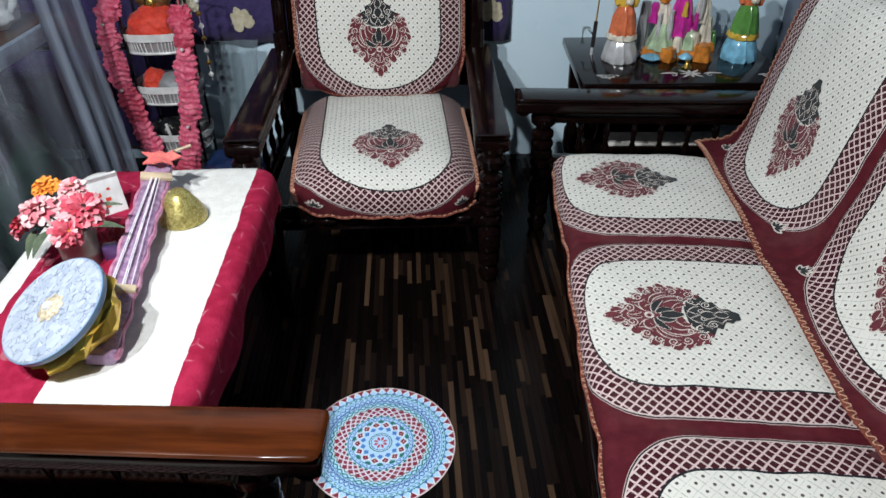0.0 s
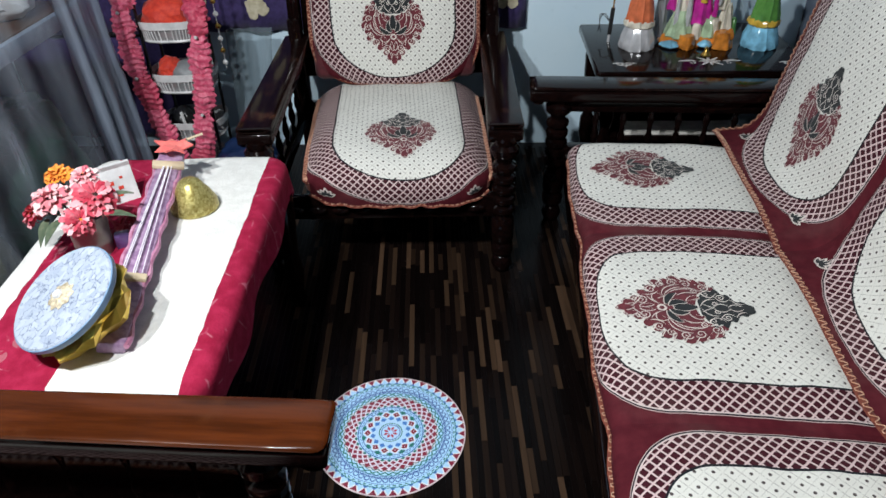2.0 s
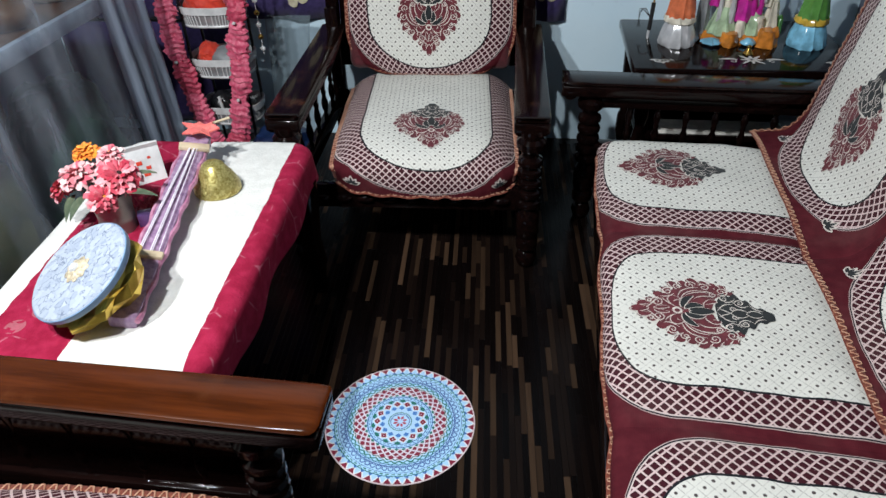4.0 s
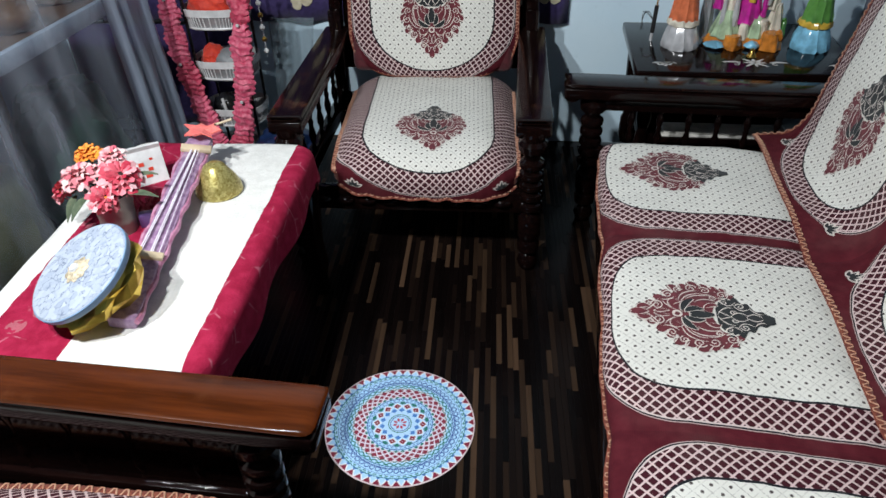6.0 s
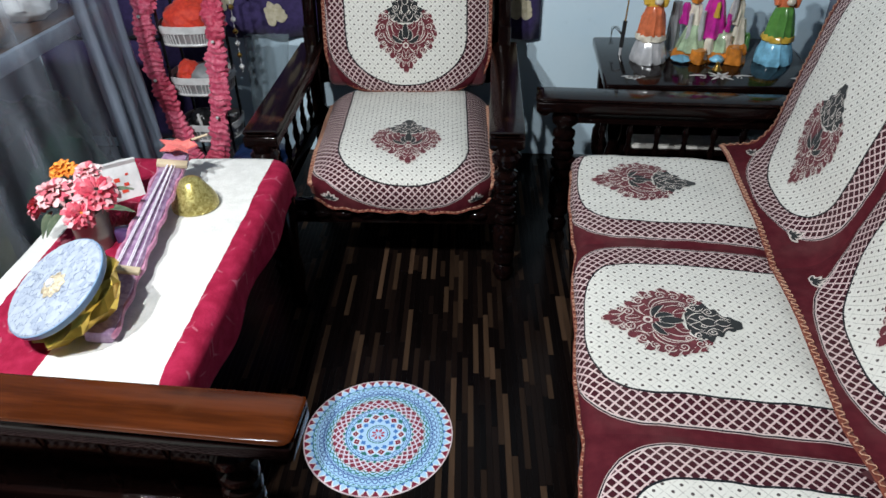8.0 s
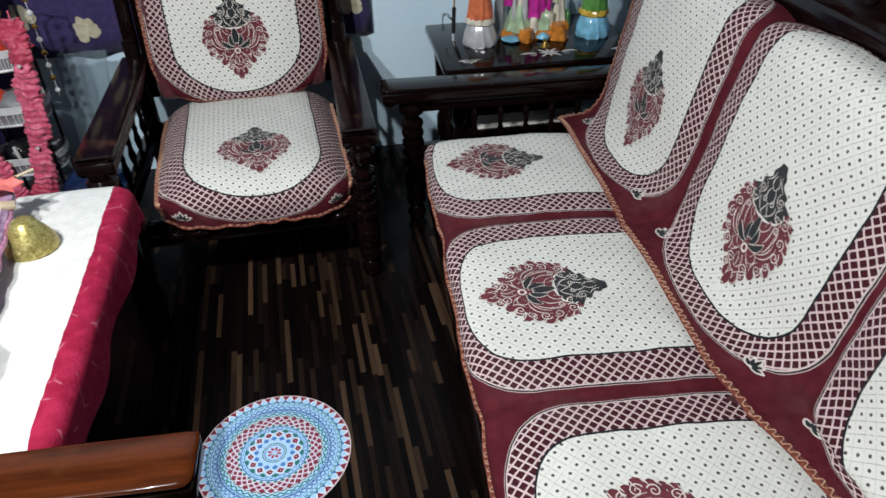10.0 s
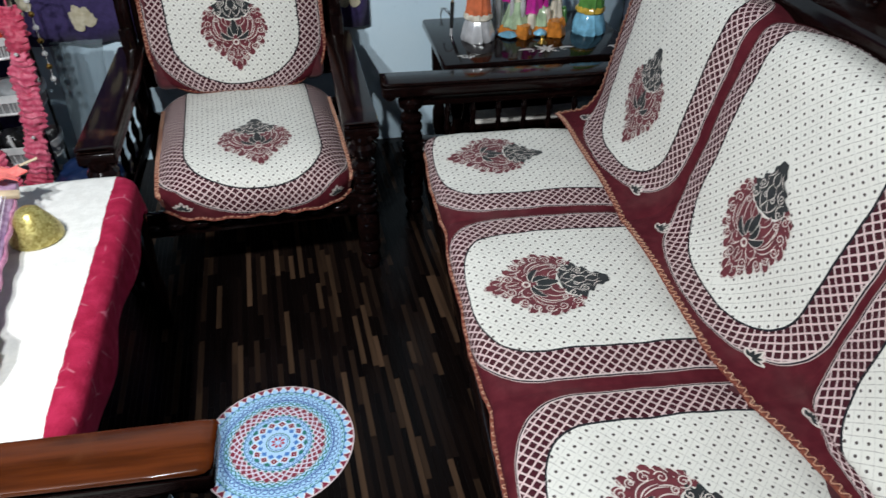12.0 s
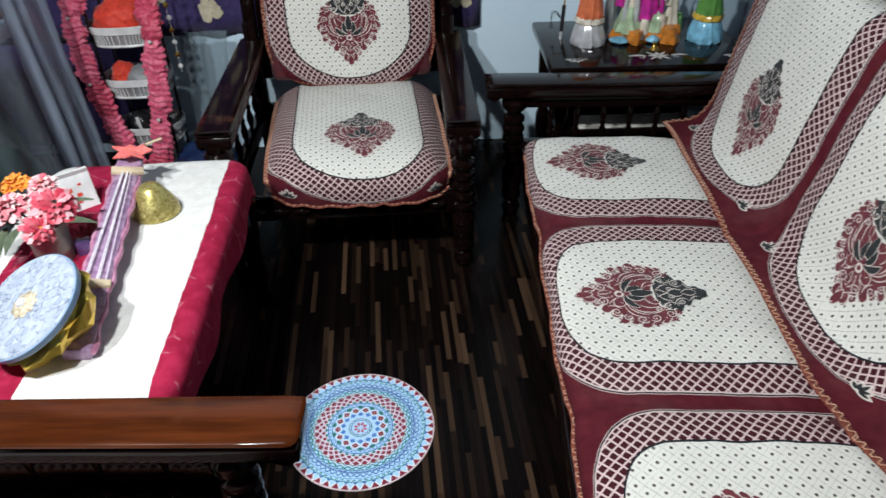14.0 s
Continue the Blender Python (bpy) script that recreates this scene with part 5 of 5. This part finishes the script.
ob = part("brass_bell", lathe([(0.016, 0), (0.017, 0.003), (0.010, 0.012), (0.006, 0.02), (0.008, 0.024), (0.003, 0.03)], 18), GILT)
ob.matrix_basis = CT @ pose(0.035, -0.105, CTOP)
tagged(ob, "tiny brass bell on the corner table", "bell")
h = thing("incense_holder", CT @ pose(-0.275, 0.045, CTOP), "black incense holder with silver tip and thin bent wires", "incense holder")
part("rod", tube([(0, 0, 0.028), (0.006, 0.01, 0.12)], 0.0075, 10), BLACK, h)
part("tip", tube([(-0.002, -0.003, 0.0), (0, 0, 0.03)], 0.0055, 10), SILVER_GLAZE, h, "silver tip")
part("stick", tube([(0.006, 0.01, 0.12), (0.018, 0.03, 0.30)], 0.003, 6), GILT, h)
for k in range(3):
    part("wire", tube(smooth_line([(0.0, 0.0, 0.07), (-0.02 - 0.008 * k, 0.01, 0.10), (-0.038, 0.012, 0.075 - 0.01 * k), (-0.030 - 0.006 * k, 0.01, 0.035)], 16), 0.0011, 5), BLACK, h)


# ---- curtain on the back wall ----
def curtain(x0, x1, z0, z1, label, leaves):
    t = thing("curtain", ROOM, label, "curtain")
    y = BACK - 0.03
    def at(u, w):
        return Vector((u, y + 0.012 * math.sin(u * 38) + 0.008 * noise.noise(Vector((u * 9, w * 3, 1))), w))
    nu, nw = 60, 14
    verts = [at(x0 + (x1 - x0) * i / (nu - 1), z0 + (z1 - z0) * j / (nw - 1)) for j in range(nw) for i in range(nu)]
    faces = [(j * nu + i, j * nu + i + 1, (j + 1) * nu + i + 1, (j + 1) * nu + i) for j in range(nw - 1) for i in range(nu - 1)]
    ob = place("curtain_cloth", mesh_of("curtain_cloth", verts, faces), CURTAIN, t, "deep purple cloth with cream leaves")
    so = ob.modifiers.new("thick", "SOLIDIFY")
    so.thickness = 0.002
    for lx, lz, turn in leaves:
        strokes = []
        for k in range(7):
            a = turn + (k - 3) * 0.62
            ln = 0.066 if k in (3,) else 0.056 if k in (2, 4) else 0.044
            strokes.append(leafy((0, 0), (ln * 0.5 * math.cos(a), ln * 0.5 * math.sin(a)), (ln * math.cos(a), ln * math.sin(a)), 0.020, 7))
        vs, fs = [], []
        for n_, s in enumerate(strokes):
            base = len(vs)
            for l, r in s:
                for a, b in (l, r):
                    p = at(lx + a, lz + b)
                    vs.append(Vector((p.x, p.y - 0.004 - 0.0004 * n_, p.z)))
            fs += [(base + 2 * i, base + 2 * i + 1, base + 2 * i + 3, base + 2 * i + 2) for i in range(len(s) - 1)]
        place("printed_leaf", mesh_of("printed_leaf", vs, fs), LEAF_PRINT, ob, "cream printed leaf")
    part("rod", tube([(x0 - 0.05, y, z1 + 0.01), (x1 + 0.05, y, z1 + 0.01)], 0.01, 10), BLACK, t)


curtain(-1.76, 0.345, 0.515, 1.55, "deep purple curtain with cream leaf prints behind the armchair",
        ((-0.70, 0.60, 1.9), (-0.66, 0.745, 1.2), (-0.90, 0.66, 2.2), (0.27, 0.62, 1.6), (-0.86, 0.82, 1.0), (-0.55, 0.88, 1.7), (0.24, 0.83, 1.2), (-0.74, 0.98, 2.0)))


# Plain dark backing added to keep the wall behind the rack dark.
curtain(-1.76, -1.0, 0.06, 0.50, "added dark backing that darkens the wall behind the basket rack", ())


# ---- tiered rack with garland ----
RACK = pose(-1.07, 2.44, 0, 0, 0, 4)


def tier_rack():
    t = thing("tiered_rack", RACK, "white plastic tiered basket rack on black posts", "rack")
    for sx in (-1, 1):
        for sy in (-1, 1):
            part("post", tube([(0.095 * sx, 0.07 * sy, 0.0), (0.095 * sx, 0.07 * sy, 0.76)], 0.006, 8), BLACK, t)
    for z in (0.65, 0.46, 0.27, 0.10):
        def oval(k, zz, n=48):
            return [Vector((0.118 * k * math.copysign(abs(math.cos(a)) ** 0.7, math.cos(a)), 0.092 * k * math.copysign(abs(math.sin(a)) ** 0.7, math.sin(a)), zz)) for a in (2 * math.pi * i / n for i in range(n))]
        bm = bmesh.new()
        loops = [[bm.verts.new(p) for p in oval(k, zz)] for k, zz in ((0.975, z - 0.014), (1.015, z - 0.015), (1.03, z + 0.010), (0.985, z + 0.011))]
        for l0, l1 in zip(loops, loops[1:] + loops[:1]):
            for i in range(48):
                bm.faces.new((l0[i], l0[(i + 1) % 48], l1[(i + 1) % 48], l1[i]))
        b = part("basket", bm, BASKET, t, "white plastic basket with a broad rim")
        bm = bmesh.new()
        lo, hi = ([bm.verts.new(p) for p in oval(k, zz)] for k, zz in ((0.885, z - 0.058), (0.965, z - 0.008)))
        for i in range(48):
            bm.faces.new((lo[i], lo[(i + 1) % 48], hi[(i + 1) % 48], hi[i]))
        part("basket_wall", bm, BASKET_WALL, b, "thin grey inner wall")
        for i, (p, q) in enumerate(zip(oval(0.985, z - 0.006, 60), oval(0.90, z - 0.058, 60))):
            part("slat", tube([p, q], 0.0022, 4), BASKET, b)
        bm = tube(oval(0.90, z - 0.058), 0.005, 6, closed=True)
        vs = [bm.verts.new(p) for p in oval(0.90, z - 0.06)]
        bm.faces.new(vs)
        part("basket_floor", bm, BASKET, b)


tier_rack()


def lump(name, m, size, material, label, category, rough=0.16, freq=2.2, seed=0.0, sub=4):
    bm = bmesh.new()
    bmesh.ops.create_icosphere(bm, subdivisions=sub, radius=1.0)
    for v in bm.verts:
        p = v.co.copy()
        c = noise.noise(p * freq + Vector((seed, 0, 0))) * rough + noise.noise(p * freq * 2.7 + Vector((0, seed, 0))) * rough * 0.5
        p *= 1 + c
        v.co = Vector((p.x * size[0], p.y * size[1], max(-0.9, p.z) * size[2] + size[2] * 0.9))
    ob = part(name, bm, material)
    ob.matrix_basis = m
    return tagged(ob, label, category)


lump("red_cloth", RACK @ pose(0, -0.005, 0.595), (0.10, 0.08, 0.075), RED_CLOTH, "bright red cloth bundle in the top basket", "cloth", 0.14)
banded("idol", RACK @ pose(0.0, 0.03, 0.705), [blob(BRONZE, 0, 0, 0, 0.062, 0.12, (1, 0.7)), blob(BRONZE, 0, 0, 0.09, 0.05, 0.12, (1.1, 0.7)), blob(GILT, 0, -0.035, 0.02, 0.022, 0.05),
       blob(BRONZE, 0, 0, 0.18, 0.034, 0.08), blob(GILT, 0, -0.03, 0.10, 0.014, 0.03), blob(GILT, 0, 0, 0.24, 0.024, 0.05)], "dark bronze idol with gilt ornaments above the red cloth", "idol")
lump("grey_pouch", RACK @ pose(0.02, -0.01, 0.402), (0.062, 0.06, 0.05), GREY_STUFF, "grey pouch in the second basket", "pouch", 0.1, seed=3)
lump("red_pouch", RACK @ pose(-0.05, 0.0, 0.402), (0.045, 0.05, 0.055), RED_CLOTH, "small red cloth pouch in the second basket", "pouch", 0.2, seed=5)
j = thing("jar", RACK @ pose(0.035, -0.02, 0.212), "brown glass jar in the third basket", "jar")
part("jar_body", lathe([(0.026, 0), (0.03, 0.004), (0.03, 0.07), (0.024, 0.082), (0.022, 0.09)], 20), BROWN_JAR, j)
part("lid", lathe([(0.024, 0.088), (0.0245, 0.104), (0.02, 0.106)], 20), GILT, j, "gold lid")
j = thing("white_tube", RACK @ pose(-0.02, -0.05, 0.212), "thin white tube leaning in the third basket", "tube")
part("tube_body", tube([(0, 0, 0), (-0.01, -0.005, 0.10)], 0.006, 8), WHITE_CARD, j)
lump("dark_pouch", RACK @ pose(-0.045, 0.01, 0.212), (0.05, 0.05, 0.05), BLACK, "black pouch in the third basket", "pouch", 0.15, seed=9)


def garland():
    t = thing("garland", RACK, "crimson ruffled crepe garland hung round the basket rack", "garland")
    left = [(-0.10, -0.06, 0.80), (-0.125, -0.115, 0.70), (-0.122, -0.125, 0.57), (-0.112, -0.12, 0.44), (-0.085, -0.12, 0.29), (-0.05, -0.125, 0.16), (0.0, -0.125, 0.10)]
    right = [(0.0, -0.125, 0.10), (0.05, -0.125, 0.18), (0.085, -0.12, 0.34), (0.112, -0.12, 0.50), (0.128, -0.115, 0.66), (0.12, -0.06, 0.80)]
    line = smooth_line(left + right[1:], 236)
    # gathered lengths of crepe ribbon, pinched where the next begins
    cuts = list(range(0, 236, 19))
    for g, (i0, i1) in enumerate(zip(cuts, cuts[1:])):
        bm = bmesh.new()
        rings = []
        steps = 22
        for q in range(steps + 1):
            k = q / steps
            f = i0 + (i1 - i0) * k
            p = line[int(f)].lerp(line[min(int(f) + 1, 235)], f - int(f))
            tan = (line[min(int(f) + 2, 235)] - line[max(int(f) - 2, 0)]).normalized()
            sd = tan.cross(Vector((0.05, 1, 0.1))).normalized()
            up = sd.cross(tan)
            r = 0.038 * (0.55 + 0.38 * math.sin(math.pi * (0.08 + 0.84 * k)) ** 0.5)
            ring = []
            for e in range(26):
                an = 2 * math.pi * e / 26
                n3 = Vector((math.cos(an) * 1.3, math.sin(an) * 1.3, f * 0.16 + g * 3.7))
                rr = r * (1.05 + 0.50 * noise.noise(n3 * 1.1) + 0.13 * math.sin(f * 2.1 + 3.4 * noise.noise(n3)) + 0.22 * noise.noise(n3 * 4))
                ring.append(bm.verts.new(p + sd * (rr * math.cos(an)) + up * (rr * 0.55 * math.sin(an)) + tan * 0.004 * math.sin(3 * an + g)))
            rings.append(ring)
        for r0, r1 in zip(rings, rings[1:]):
            for e in range(26):
                n2 = (e + 1) % 26
                bm.faces.new((r0[e], r0[n2], r1[n2], r1[e]))
        bm.faces.new(rings[0][::-1])
        bm.faces.new(rings[-1])
        dark = g % 4 == 3
        part("ruffle", bm, GARLAND_DARK if dark else GARLAND, t, "darker red crepe ruffle" if dark else "")
    part("cord", tube(line[::4], 0.003, 6), GARLAND_DARK, t)
    for i in range(19, 236, 38):
        part("bead", lathe([(0.002, -0.006), (0.006, -0.003), (0.006, 0.003), (0.002, 0.006)], 10, m=Matrix.Translation(line[i] + Vector((0.0, -0.03, 0.0)))), BASKET, t, "small white bead")


garland()
b = thing("bead_string", RACK @ pose(0.165, -0.02, 0.0), "string of small gilt beads hanging beside the rack", "bead string")
part("thread", tube([(0, 0, 0.83), (0.003, 0, 0.47)], 0.0012, 5), BASKET, b)
for k in range(8):
    part("bead", lathe([(0.002, -0.010), (0.009, -0.005), (0.010, 0.002), (0.003, 0.010)], 12, m=Matrix.Translation((0.002, 0, 0.80 - 0.044 * k))), GILT if k % 2 == 0 else BASKET, b)
part("hook", tube([(0, 0, 0.83), (-0.04, 0.01, 0.835), (-0.075, 0.02, 0.80)], 0.003, 6), BLACK, b)
lump("navy_bag", pose(-0.86, 2.36, 0, 0, 0, 20), (0.13, 0.11, 0.11), NAVY_BAG, "navy plastic bag on the floor beside the rack", "bag", 0.2, seed=2)


# ---- plastic sheets and the shelf at the side ----
def sheet(name, p00, p10, p01, p11, material, label, folds, amp, nu=70, nv=24, seed=0.0):
    a, b, c, d = (Vector(p) for p in (p00, p10, p01, p11))
    nrm = (b - a).cross(c - a).normalized()
    verts = []
    for j in range(nv):
        for i in range(nu):
            u, v = i / (nu - 1), j / (nv - 1)
            p = a.lerp(b, u).lerp(c.lerp(d, u), v)
            w = math.sin(u * folds * 6.28 + 2.2 * noise.noise(Vector((u * 3, v * 1.2, seed)))) * (0.35 + 0.65 * v) + noise.noise(Vector((u * 11, v * 4, seed + 4))) * 0.9
            verts.append(p + nrm * (w * amp))
    faces = [(j * nu + i, j * nu + i + 1, (j + 1) * nu + i + 1, (j + 1) * nu + i) for j in range(nv - 1) for i in range(nu - 1)]
    ob = place(name, mesh_of(name, verts, faces), material)
    return tagged(ob, label, "plastic sheet")


sheet("plastic_sheet", (-1.17, 0.85, 1.25), (-1.16, 2.08, 1.25), (-1.10, 0.85, 0.40), (-1.14, 2.12, 0.08), PLASTIC_SHEET, "milky clear plastic sheet hanging over the shelf", 7, 0.013)
sheet("plastic_sheet", (-1.145, 1.86, 1.25), (-1.13, 2.08, 1.25), (-1.12, 1.92, 0.12), (-1.12, 2.15, 0.05), PLASTIC_DENSE, "denser fold of plastic sheet hanging at the shelf's end", 3, 0.012, 30, 20, 9.0)
sheet("plastic_bag", (-0.95, 2.60, 0.56), (-0.77, 2.62, 0.56), (-0.95, 2.56, 0.10), (-0.83, 2.58, 0.10), PLASTIC_BAG, "crumpled clear plastic sheet hanging by the wall", 2, 0.016, 30, 20, 5.0)
s = thing("wall_shelf", pose(-1.192, 1.5, 0, 0, 0, 1.5), "brown wooden shelf with blue-white edge behind plastic", "shelf")
part("board", box(-0.56, -0.018, -0.75, 0.64, 0.762, 0.80, bevel=0.01, segs=3), SHELF_WOOD, s)
part("edge_strip", box(-0.018, 0.004, -0.75, 0.64, 0.752, 0.80, bevel=0.004), SHELF_EDGE, s, "blue-white edge strip")
for y in (-0.6, 0.50):
    part("upright", box(-0.54, -0.50, y - 0.02, y + 0.02, 0.0, 0.762, bevel=0.004), SHELF_WOOD, s)
lump("white_bundle", pose(-1.34, 1.95, 0.80, 0, 0, 15), (0.10, 0.09, 0.06), WHITE_CARD, "white wrapped bundle on the shelf", "bundle", 0.15, seed=21)
lump("brown_bundle", pose(-1.29, 1.68, 0.80, 0, 0, 15), (0.09, 0.07, 0.05), SHELF_WOOD, "light brown packet on the shelf", "bundle", 0.12, seed=23)
lump("green_bundle", pose(-1.42, 1.92, 0.0, 0, 0, 10), (0.16, 0.20, 0.30), GREEN_BUNDLE, "dark green cloth bundle under the shelf", "bundle", 0.2, seed=31)
lump("olive_bundle", pose(-1.45, 1.48, 0.0, 0, 0, 10), (0.17, 0.17, 0.26), OLIVE_BUNDLE, "olive cloth bundle under the shelf", "bundle", 0.2, seed=33)
lump("dark_bundle", pose(-1.46, 1.10, 0.0, 0, 0, 10), (0.17, 0.17, 0.28), DUSK_BUNDLE, "dark brown cloth bundle under the shelf", "bundle", 0.2, seed=37)


# ---- floor strips ----
def strips():
    """Narrow floor strips; those in the open middle of the room are pieces of their own, the rest is joined."""
    rng = random.Random(5)
    turn = pose(0, 0, 0, 0, 0, 6)
    wide, shared = 0.0155, {}
    rest_v, rest_f = [], []
    holder = floor
    count = 0

    def piece(ln):
        if ln not in shared:
            me = part("floor_strip", box(-wide / 2 + 0.0003, wide / 2 - 0.0003, 0, ln, -0.004, 0, bevel=0.0004, segs=1), FLOOR, smooth=False)
            shared[ln] = me.data
            bpy.data.objects.remove(me)
        return shared[ln]

    for i in range(-118, 122):
        x = i * wide
        y = -1.6 - rng.random() * 0.3
        while y < 2.9:
            ln = rng.choice((0.09, 0.13, 0.17, 0.21, 0.27, 0.33))
            w = turn @ Vector((x, y + ln / 2, 0))
            if -1.7 < w.x < 1.35 and -1.5 < w.y < 2.76 - 0.0:
                if -0.30 < w.x < 0.30 and 1.0 < w.y < 1.75 and count < 300:
                    ob = new("floor_strip", piece(ln))
                    ob.parent = holder
                    ob.matrix_parent_inverse = holder.matrix_basis.inverted()
                    ob.matrix_basis = turn @ Matrix.Translation((x, y, 0))
                    count += 1
                else:
                    b = len(rest_v)
                    for px in (-wide / 2 + 0.0003, wide / 2 - 0.0003):
                        for py in (0.0003, ln - 0.0003):
                            rest_v.append(Vector((x + px, y + py, 0)))
                    rest_f.append((b, b + 2, b + 3, b + 1))
            y += ln
    ob = place("floor_strips", mesh_of("floor_strips", rest_v, rest_f), FLOOR, smooth=False)
    ob.parent = holder
    ob.matrix_parent_inverse = holder.matrix_basis.inverted()
    ob.matrix_basis = turn
    ob["kind"] = "stuff"


strips()
